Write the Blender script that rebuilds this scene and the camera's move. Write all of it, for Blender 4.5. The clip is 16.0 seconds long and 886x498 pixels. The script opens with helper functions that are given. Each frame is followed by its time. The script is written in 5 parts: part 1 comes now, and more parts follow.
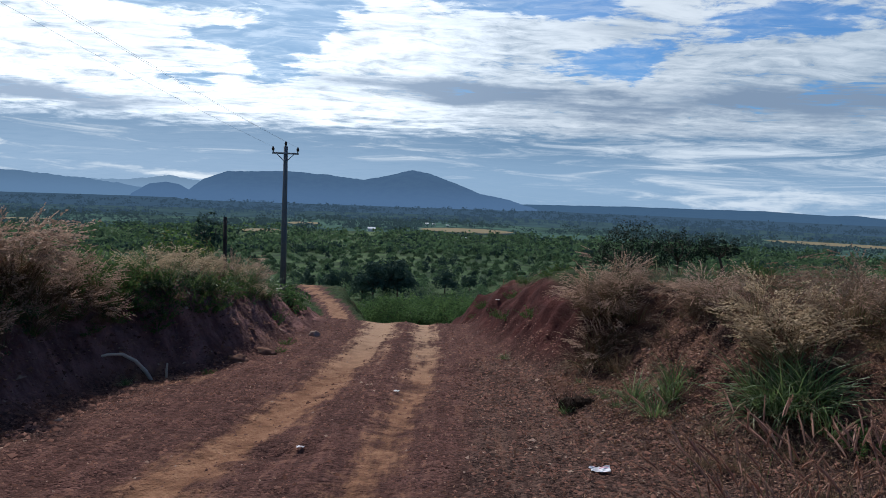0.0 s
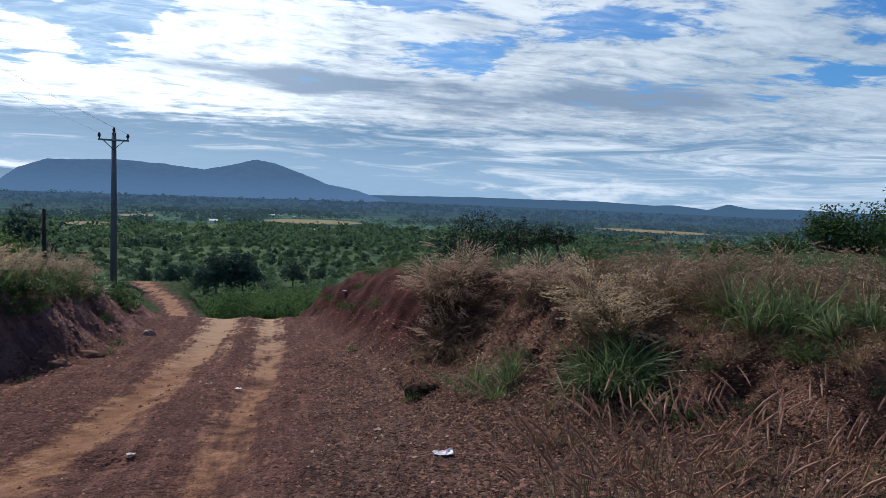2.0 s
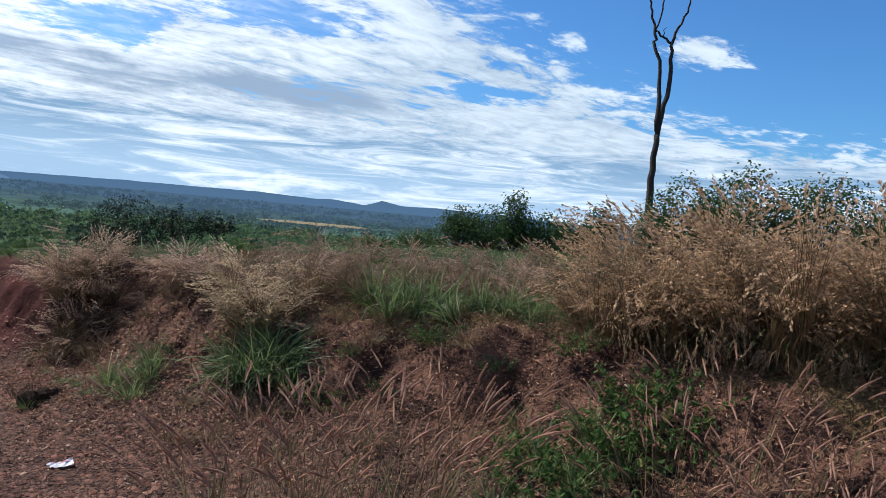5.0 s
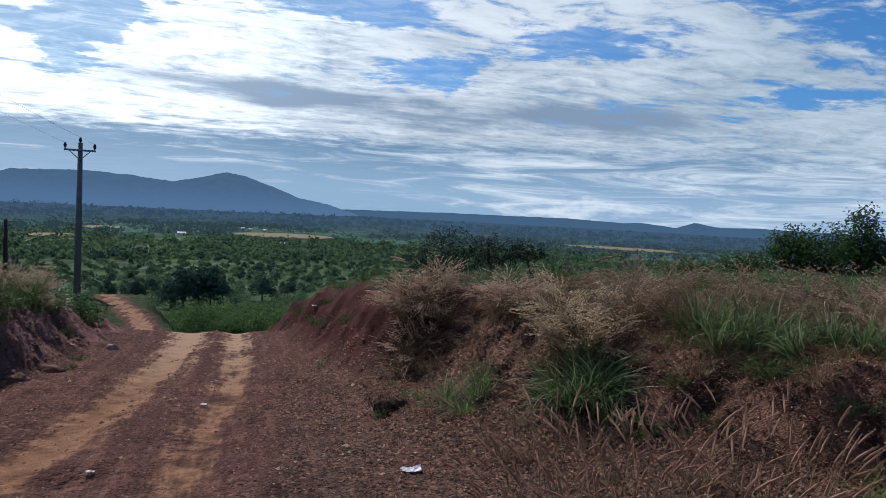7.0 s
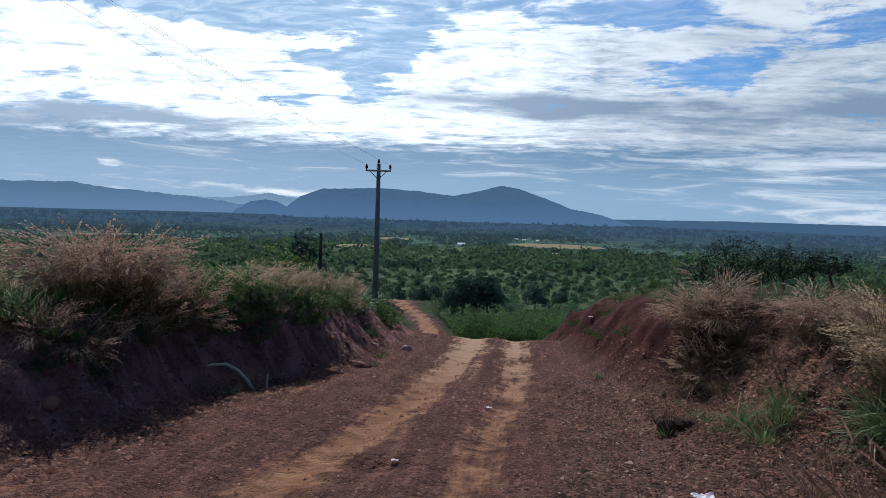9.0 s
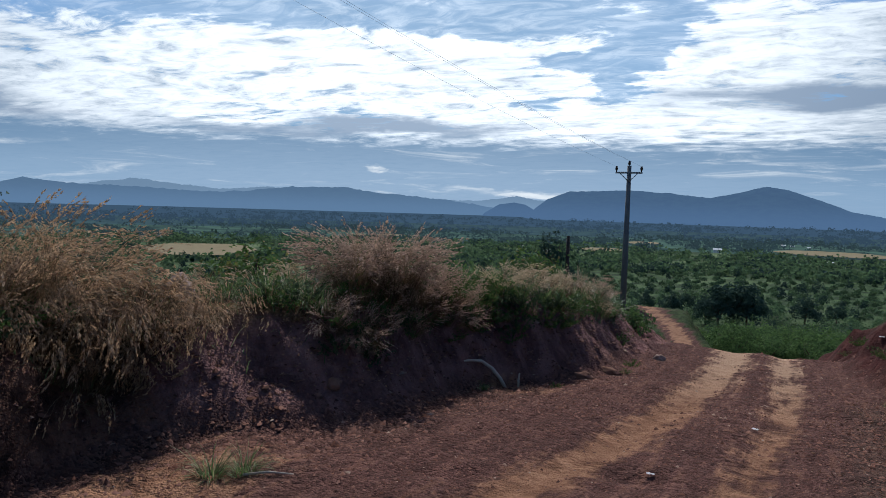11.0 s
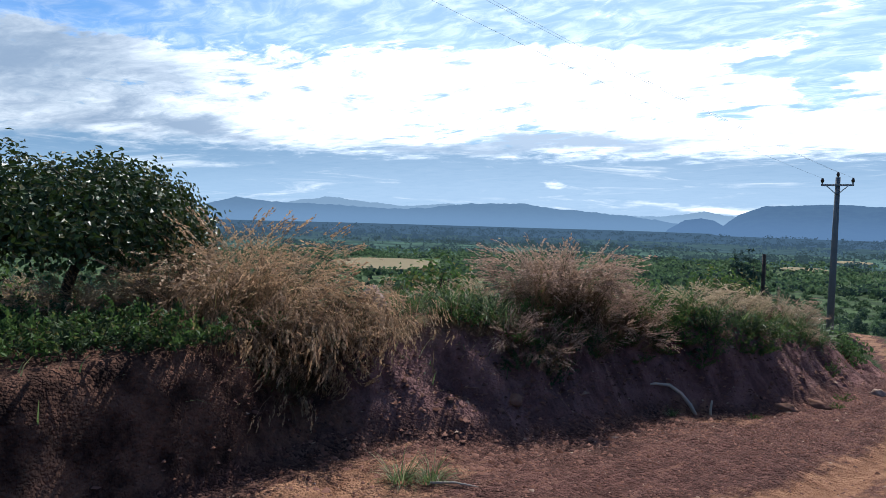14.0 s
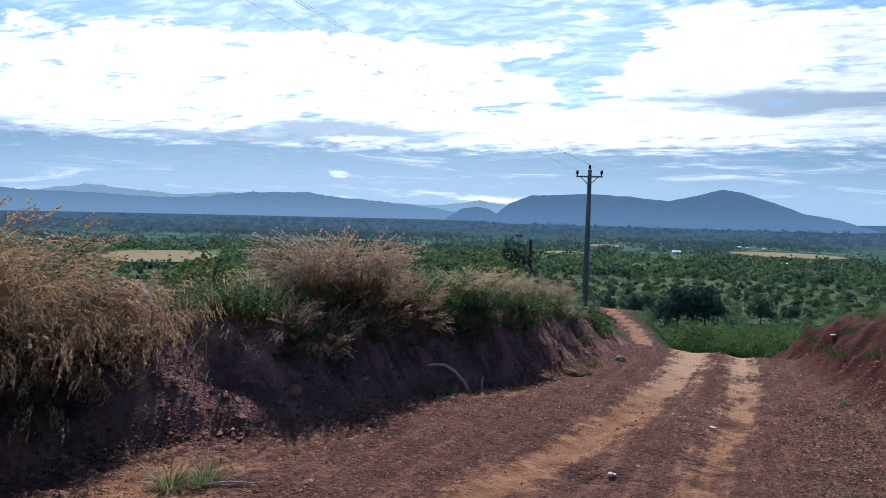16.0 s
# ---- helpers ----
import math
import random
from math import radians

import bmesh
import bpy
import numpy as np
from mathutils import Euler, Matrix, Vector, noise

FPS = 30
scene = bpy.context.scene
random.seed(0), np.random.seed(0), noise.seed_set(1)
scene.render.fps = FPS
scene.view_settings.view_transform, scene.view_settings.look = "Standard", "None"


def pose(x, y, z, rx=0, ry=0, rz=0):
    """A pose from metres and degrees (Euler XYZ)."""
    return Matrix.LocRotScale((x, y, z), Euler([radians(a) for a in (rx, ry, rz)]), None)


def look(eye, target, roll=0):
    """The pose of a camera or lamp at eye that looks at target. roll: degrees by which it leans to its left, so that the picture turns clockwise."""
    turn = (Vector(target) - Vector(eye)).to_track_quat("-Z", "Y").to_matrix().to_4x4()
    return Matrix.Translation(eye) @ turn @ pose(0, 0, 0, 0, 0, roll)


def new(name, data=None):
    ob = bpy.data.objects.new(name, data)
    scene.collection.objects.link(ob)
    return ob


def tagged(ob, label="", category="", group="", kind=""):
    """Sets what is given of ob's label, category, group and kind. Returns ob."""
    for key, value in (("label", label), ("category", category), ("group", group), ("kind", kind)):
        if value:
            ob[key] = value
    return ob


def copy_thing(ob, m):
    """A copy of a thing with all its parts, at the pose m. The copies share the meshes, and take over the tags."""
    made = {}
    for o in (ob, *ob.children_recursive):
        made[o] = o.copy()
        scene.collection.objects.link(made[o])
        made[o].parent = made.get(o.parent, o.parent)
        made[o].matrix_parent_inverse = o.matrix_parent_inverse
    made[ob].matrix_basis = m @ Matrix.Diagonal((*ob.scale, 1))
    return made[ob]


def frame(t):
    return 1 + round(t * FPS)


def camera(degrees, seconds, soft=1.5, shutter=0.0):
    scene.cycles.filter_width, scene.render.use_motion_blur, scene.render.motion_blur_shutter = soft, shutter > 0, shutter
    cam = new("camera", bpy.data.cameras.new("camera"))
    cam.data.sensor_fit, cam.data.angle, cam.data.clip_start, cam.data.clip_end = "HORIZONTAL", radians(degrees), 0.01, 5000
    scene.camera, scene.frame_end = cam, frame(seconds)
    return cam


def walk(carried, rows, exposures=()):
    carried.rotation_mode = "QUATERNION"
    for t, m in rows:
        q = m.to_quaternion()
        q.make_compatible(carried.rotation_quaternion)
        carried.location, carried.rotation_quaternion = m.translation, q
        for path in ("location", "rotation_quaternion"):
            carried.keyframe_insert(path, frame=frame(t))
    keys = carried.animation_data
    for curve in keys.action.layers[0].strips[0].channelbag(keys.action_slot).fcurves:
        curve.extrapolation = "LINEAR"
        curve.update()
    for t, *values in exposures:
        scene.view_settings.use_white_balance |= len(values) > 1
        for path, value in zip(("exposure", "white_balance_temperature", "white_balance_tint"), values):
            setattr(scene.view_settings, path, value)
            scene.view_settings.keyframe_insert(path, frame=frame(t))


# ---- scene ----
cam = camera(64.8, 16.0, 0.55)
# A person turns on the spot and holds the camera REACH metres before them, EYE metres up.
EYE, REACH = 1.65, 0.22
ROWS = [  # seconds, yaw, pitch, lean to the left
    (0.0, 0.68, -4.33, 2.24),
    (0.5, -3.08, -4.46, 2.22),
    (1.0, -6.89, -4.3, 2.41),
    (1.5, -9.13, -4.59, 2.22),
    (2.0, -11.7, -4.6, 2.3),
    (2.5, -17.85, -4.03, 2.73),
    (3.0, -25.14, -4.64, 5.03),
    (3.5, -31.14, -3.73, 6.14),
    (3.7, -33.29, -3.57, 5.82),
    (4.75, -40.0, -3.4, 5.6),
    (5.8, -29.42, -3.58, 3.76),
    (6.0, -26.89, -3.41, 3.5),
    (6.5, -20.13, -3.23, 2.91),
    (7.0, -13.99, -3.24, 3.0),
    (7.5, -10.38, -3.02, 2.51),
    (8.0, -7.01, -2.98, 2.44),
    (8.5, 0.83, -3.19, 2.35),
    (9.0, 8.08, -3.31, 1.89),
    (9.5, 12.9, -3.18, 1.9),
    (10.0, 17.55, -2.91, 1.47),
    (10.2, 20.38, -3.15, 1.7),
    (12.3, 33.19, -3.16, 1.19),
    (12.5, 34.17, -3.17, 1.31),
    (13.0, 37.8, -3.63, 1.63),
    (13.5, 39.74, -2.59, 1.55),
    (14.0, 42.6, -2.82, 1.62),
    (14.5, 44.76, -2.69, 1.11),
    (15.0, 43.24, -3.06, 0.97),
    (15.5, 35.71, -3.84, 0.89),
    (16.0, 25.09, -3.27, 1.47),
]
EXPOSURES = [  # seconds, stops, kelvin, tint
    (0.0, -0.1, 6050, 8), (1.0, -0.14, 6050, 8), (1.5, 0.13, 6100, 8), (2.0, 0.05, 6050, 8), (2.7, 0.1, 6050, 8), (3.5, 0.47, 6250, 8), (6.0, 0.5, 6250, 8), (6.5, 0.22, 6150, 8), (7.0, -0.03, 6050, 8), (8.0, -0.13, 6000, 8), (9.0, -0.07, 6000, 8), (9.5, -0.25, 6000, 8), (10.2, -0.35, 6050, 8), (12.5, 0.3, 6050, 8), (13.5, 0.3, 6050, 8), (14.5, 0.65, 6150, 8), (15.0, 0.72, 6050, 8), (15.5, 0.8, 6000, 8), (16.0, 0.4, 6000, 8),
]
walk(cam, [(t, pose(-REACH * math.sin(radians(yaw)), REACH * math.cos(radians(yaw)), EYE, 90 + pitch, 0, yaw) @ pose(0, 0, 0, 0, 0, lean)) for t, yaw, pitch, lean in ROWS], EXPOSURES)

# ---- light ----
SUN_AZ, SUN_EL = 25.0, 49.0  # degrees to the left of the road's line, and up


def toward(az, el):
    a, e = radians(az), radians(el)
    return Vector((-math.sin(a) * math.cos(e), math.cos(a) * math.cos(e), math.sin(e)))


class Nodes:
    """A node tree, with short calls for the nodes that the materials use."""

    def __init__(self, tree):
        self.tree = tree
        tree.nodes.clear()

    def add(self, kind, **values):
        node = self.tree.nodes.new(kind)
        for key, value in values.items():
            if key in node.inputs:
                self.set(node.inputs[key], value)
        return node

    def set(self, socket, value):
        if isinstance(value, bpy.types.NodeSocket):
            self.tree.links.new(value, socket)
        elif socket.type == "RGBA" and len(value) == 3:
            socket.default_value = (*value, 1)
        else:
            socket.default_value = value

    def math(self, op, a, b=0.0, c=0.0, clamp=False):
        node = self.tree.nodes.new("ShaderNodeMath")
        node.operation, node.use_clamp = op, clamp
        for socket, value in zip(node.inputs, (a, b, c)):
            self.set(socket, value)
        return node.outputs[0]

    def ramp(self, x, lo, hi, to_lo=0.0, to_hi=1.0):
        node = self.tree.nodes.new("ShaderNodeMapRange")
        node.interpolation_type = "SMOOTHSTEP"
        for socket, value in zip(node.inputs, (x, lo, hi, to_lo, to_hi)):
            self.set(socket, value)
        return node.outputs[0]

    def mix(self, factor, a, b, blend="MIX"):
        node = self.tree.nodes.new("ShaderNodeMix")
        node.data_type, node.blend_type = "RGBA", blend
        for socket, value in zip((node.inputs[0], node.inputs[6], node.inputs[7]), (factor, a, b)):
            self.set(socket, value)
        return node.outputs[2]

    def noise(self, where, scale, detail=4.0, rough=0.55, warp=0.0, color=False):
        node = self.tree.nodes.new("ShaderNodeTexNoise")
        for key, value in (("Vector", where), ("Scale", scale), ("Detail", detail), ("Roughness", rough), ("Distortion", warp)):
            self.set(node.inputs[key], value)
        return node.outputs["Color" if color else "Fac"]

    def vector(self, op, a, b=(0, 0, 0), scale=None):
        node = self.tree.nodes.new("ShaderNodeVectorMath")
        node.operation = op
        self.set(node.inputs[0], a)
        self.set(node.inputs[1], b)
        if scale is not None:
            self.set(node.inputs["Scale"], scale)
        return node.outputs["Value" if op in ("DOT_PRODUCT", "LENGTH", "DISTANCE") else "Vector"]

    def split(self, v):
        node = self.tree.nodes.new("ShaderNodeSeparateXYZ")
        self.set(node.inputs[0], v)
        return node.outputs

    def join(self, x, y, z):
        node = self.tree.nodes.new("ShaderNodeCombineXYZ")
        for socket, value in zip(node.inputs, (x, y, z)):
            self.set(socket, value)
        return node.outputs[0]


# openings, grey parts and bright streaks of the cloud: bearing, height, width, depth, strength
GAPS = ((12.6, 12.4, 3.4, 2.6, 0.36), (23, 14.4, 6, 1.3, 0.32), (18, 11.2, 5, 0.8, 0.27), (20.5, 8.3, 3, 0.5, 0.17), (14.5, 9.4, 2, 0.8, 0.14), (-12.0, 11.2, 3.4, 1.3, 0.28), (-7, 15.0, 5, 1.0, 0.27), (-25, 13.4, 8, 1.3, 0.22), (-42, 9.3, 4, 0.9, 0.15), (42, 14.8, 11, 1.3, 0.32), (56, 13.5, 6, 0.8, 0.2), (69, 13.4, 8, 1.2, 0.24), (-58.5, 13.9, 3.6, 1.6, -0.27))
GREYS = ((-16, 7.4, 13, 1.3, 0.22), (0, 7.6, 5, 1.4, 0.17), (63, 5.9, 5, 1.0, 0.22), (28, 6.2, 9, 0.9, 0.17), (37, 6.3, 5, 0.7, 0.15), (46.5, 5.4, 8, 0.6, 0.17), (-26, 7.3, 6, 1.3, 0.14), (74, 9.5, 9, 4.0, 0.14), (-3, 8.4, 5, 1.0, 0.12))
STREAKS = ((25, 0.9, 9, 0.5, 0.2), (33.4, 3.05, 1.0, 0.35, 0.26), (-15, 3.6, 10, 1.0, 0.08), (-22, 0.7, 10, 0.35, 0.16))


def make_sky():
    world = bpy.data.worlds.new("sky")
    scene.world = world
    world.use_nodes = True
    n = Nodes(world.node_tree)
    way = n.add("ShaderNodeTexCoord").outputs["Generated"]
    x, y, z = n.split(way)
    # the clear sky
    clear = n.add("ShaderNodeTexSky")
    clear.sky_type, clear.sun_disc = "NISHITA", False
    clear.sun_elevation, clear.sun_rotation = radians(SUN_EL), radians(-SUN_AZ)
    clear.air_density, clear.dust_density, clear.ozone_density = 1.0, 0.6, 2.0
    blue = n.mix(1.0, clear.outputs[0], (0.036, 0.066, 0.098), "MULTIPLY")
    # bearing to the left and height over the horizon, in degrees
    az = n.math("MULTIPLY", n.math("ARCTAN2", n.math("MULTIPLY", x, -1.0), y), 57.296)
    el = n.math("MULTIPLY", n.math("ARCSINE", z), 57.296)
    # a deck of broken cloud, drawn out by its distance towards the horizon
    deep = n.math("ADD", n.math("MAXIMUM", z, 0.0), 0.075)
    flat = n.join(n.math("DIVIDE", x, deep), n.math("DIVIDE", y, deep), 0.0)
    flat = n.vector("ADD", flat, n.vector("MULTIPLY", n.noise(flat, 0.9, 3.0, 0.5, 0.0, True), (0.5, 0.5, 0.0)))
    big = n.noise(n.vector("ADD", flat, (7.3, 2.1, 0)), 0.55, 8.0, 0.6)
    fine = n.noise(n.vector("MULTIPLY", flat, (2.6, 3.7, 1.0)), 1.1, 9.0, 0.64)
    curd = n.noise(n.vector("MULTIPLY", flat, (1.0, 1.7, 1.0)), 5.5, 6.0, 0.62, 0.7)
    shape = n.math("ADD", n.math("MULTIPLY", big, 0.38), n.math("ADD", n.math("MULTIPLY", fine, 0.42), n.math("MULTIPLY", curd, 0.20)))
    ragged = n.split(n.noise(n.vector("MULTIPLY", way, (1.0, 1.0, 2.4)), 7.0, 5.0, 0.62, 0.0, True))

    az_bent = n.math("ADD", az, n.math("MULTIPLY", n.math("SUBTRACT", ragged[0], 0.5), 11.0))
    el_bent = n.math("ADD", el, n.math("MULTIPLY", n.math("SUBTRACT", ragged[1], 0.5), 4.5))

    def spot_of(az0, el0, wide, tall, much):
        """A soft oval round a bearing and height."""
        a = n.math("DIVIDE", n.math("SUBTRACT", az_bent, az0), wide)
        b = n.math("DIVIDE", n.math("SUBTRACT", el_bent, el0), tall)
        far = n.math("ADD", n.math("MULTIPLY", a, a), n.math("MULTIPLY", b, b))
        return n.math("MULTIPLY", n.math("POWER", 2.718, n.math("MULTIPLY", far, -1.0)), much)

    def sum_of(spots, first=0.0):
        total = first
        for one in spots:
            total = n.math("ADD", total, spot_of(*one))
        return total

    # the deck thins out upward and ends towards the right
    ends = n.math("ADD", n.ramp(az, -66.0, -32.0, 6.0, 17.2), n.ramp(az, 15.0, 60.0, 0.0, -3.0))
    body = n.math("MULTIPLY", n.math("SUBTRACT", ends, el), 0.035)
    # broken cloud added high up, out of view, for fill light
    body = n.math("MAXIMUM", n.math("MINIMUM", body, 0.125), n.ramp(el, 18.0, 34.0, -1.0, -0.01))
    gaps = sum_of(GAPS)
    cover = n.ramp(n.math("ADD", n.math("SUBTRACT", shape, gaps), body), 0.485, 0.575)
    # cloud: white and very bright towards the sun, grey where it is thick
    thick = n.noise(n.vector("ADD", n.vector("MULTIPLY", flat, (0.6, 1.6, 1.0)), (4.4, 9.1, 6.0)), 0.9, 7.0, 0.6)
    sunward = n.vector("DOT_PRODUCT", way, toward(29, 22))
    glow = n.ramp(sunward, 0.73, 0.99, 0.0, 1.0)
    lit = n.mix(n.math("MULTIPLY", glow, n.ramp(n.math("ADD", n.math("MULTIPLY", fine, 0.6), n.math("MULTIPLY", curd, 0.4)), 0.35, 0.59, 0.25, 1.0)), n.mix(n.ramp(n.math("ADD", n.math("MULTIPLY", big, 0.4), n.math("ADD", n.math("MULTIPLY", fine, 0.35), n.math("MULTIPLY", curd, 0.25))), 0.37, 0.61), (0.30, 0.39, 0.50), n.mix(n.ramp(az, -42.0, -16.0), (0.58, 0.66, 0.75), (0.80, 0.85, 0.91))), (1.4, 1.45, 1.5))
    grey = n.mix(glow, (0.25, 0.33, 0.45), (0.42, 0.51, 0.64))
    dull = n.ramp(n.math("ADD", n.math("ADD", n.math("MULTIPLY", thick, 0.7), n.math("MULTIPLY", fine, 0.3)), sum_of(GREYS)), 0.52, 0.74)
    cloud = n.mix(dull, lit, grey)
    # unseen clouds high over the track and behind it are brightened to fill the shade
    cloud = n.mix(n.ramp(el, 24.0, 45.0), cloud, (0.92, 0.95, 1.02))
    # the far, shaded base of the deck low down, with bright streaks in it
    edge = n.math("ADD", el, n.math("MULTIPLY", n.math("SUBTRACT", fine, 0.5), 3.2))
    low = n.ramp(edge, 4.4, 6.0, 1.0, 0.0)
    streak = n.noise(n.vector("MULTIPLY", way, (3.0, 3.0, 30.0)), 2.1, 8.0, 0.66, 0.9)
    white = n.math("ADD", n.ramp(az, -4.0, -24.0, 0.0, 0.13), sum_of(STREAKS))
    base = n.mix(n.ramp(el, 1.0, 5.0, 1.0, 0.0), (0.17, 0.29, 0.445), (0.30, 0.44, 0.61))
    base = n.mix(n.math("MULTIPLY", glow, n.ramp(el, 0.0, 6.0, 0.75, 0.35)), base, (0.34, 0.47, 0.635))
    base = n.mix(n.ramp(n.math("ADD", streak, white), 0.53, 0.84), base, n.mix(glow, (0.72, 0.79, 0.87), (0.95, 0.98, 1.0)))
    blue = n.mix(n.math("MULTIPLY", glow, 0.8), blue, (0.33, 0.50, 0.69))
    blue = n.mix(n.math("MULTIPLY", n.ramp(curd, 0.38, 0.68, 0.12, 0.36), n.math("MULTIPLY", n.ramp(el, 22.0, 16.0), n.ramp(az, -42.0, -20.0))), blue, lit)
    sky = n.mix(cover, blue, cloud)
    sky = n.mix(n.math("MULTIPLY", low, 0.96), sky, base)
    sky = n.mix(n.ramp(z, -0.04, -0.005, 1.0, 0.0), sky, (0.10, 0.12, 0.14))
    back = n.add("ShaderNodeBackground", Color=sky, Strength=1.0)
    out = n.add("ShaderNodeOutputWorld", Surface=back.outputs[0])


make_sky()
sun = new("sun", bpy.data.lights.new("sun", "SUN"))
sun.data.energy, sun.data.angle, sun.data.color = 5.0, radians(0.6), (1.0, 0.94, 0.87)
sun.matrix_world = look(toward(SUN_AZ, SUN_EL) * 50, (0, 0, 0))

# ---- materials ----


def surface(name, build, rough=0.9, bump=None):
    """A material: build(n) gives colour, and optionally height and roughness sockets."""
    mat = bpy.data.materials.new(name)
    mat.use_nodes = True
    n = Nodes(mat.node_tree)
    got = build(n)
    color, height, gloss = (*got, None, None)[:3] if isinstance(got, tuple) and not isinstance(got[0], float) else (got, None, None)
    shader = n.add("ShaderNodeBsdfPrincipled", **{"Base Color": color, "Roughness": rough if gloss is None else gloss, "Specular IOR Level": 0.06 if rough > 0.9 else 0.25})
    if height is not None:
        b = n.add("ShaderNodeBump", Height=height, Strength=(bump or (0.5, 0.02))[0], Distance=(bump or (0.5, 0.02))[1])
        n.set(shader.inputs["Normal"], b.outputs[0])
    n.add("ShaderNodeOutputMaterial", Surface=shader.outputs[0])
    return mat


def attribute(n, name):
    node = n.add("ShaderNodeAttribute")
    node.attribute_name = name
    return node.outputs["Fac"]


def place(n):
    return n.add("ShaderNodeTexCoord").outputs["Object"]


def leaf_material(name, dark, light, back=0.35, dry=None, patches=3.0, deep=0.35, gloss=(0.6, 0.12)):
    """Leaves and blades: a leaf's own shade, and light that comes through it."""
    mat = bpy.data.materials.new(name)
    mat.use_nodes = True
    n = Nodes(mat.node_tree)
    leaf = n.add("ShaderNodeNewGeometry").outputs["Random Per Island"]
    own = n.add("ShaderNodeObjectInfo").outputs["Random"]
    color = n.mix(n.math("ADD", n.math("MULTIPLY", leaf, 0.75), n.math("MULTIPLY", own, 0.25)), dark, light)
    if dry:
        color = n.mix(n.ramp(leaf, 0.82, 0.87), color, dry)
    patch = n.noise(place(n), patches, 2.0)
    color = n.mix(n.ramp(patch, 0.35, 0.7, 0.0, deep), color, tuple(0.55 * v for v in dark))
    front = n.add("ShaderNodeBsdfPrincipled", **{"Base Color": color, "Roughness": gloss[0], "Specular IOR Level": gloss[1]})
    glow = n.add("ShaderNodeBsdfTranslucent", Color=n.mix(0.5, color, light))
    both = n.add("ShaderNodeMixShader", Fac=back)
    n.set(both.inputs[1], front.outputs[0])
    n.set(both.inputs[2], glow.outputs[0])
    n.add("ShaderNodeOutputMaterial", Surface=both.outputs[0])
    return mat


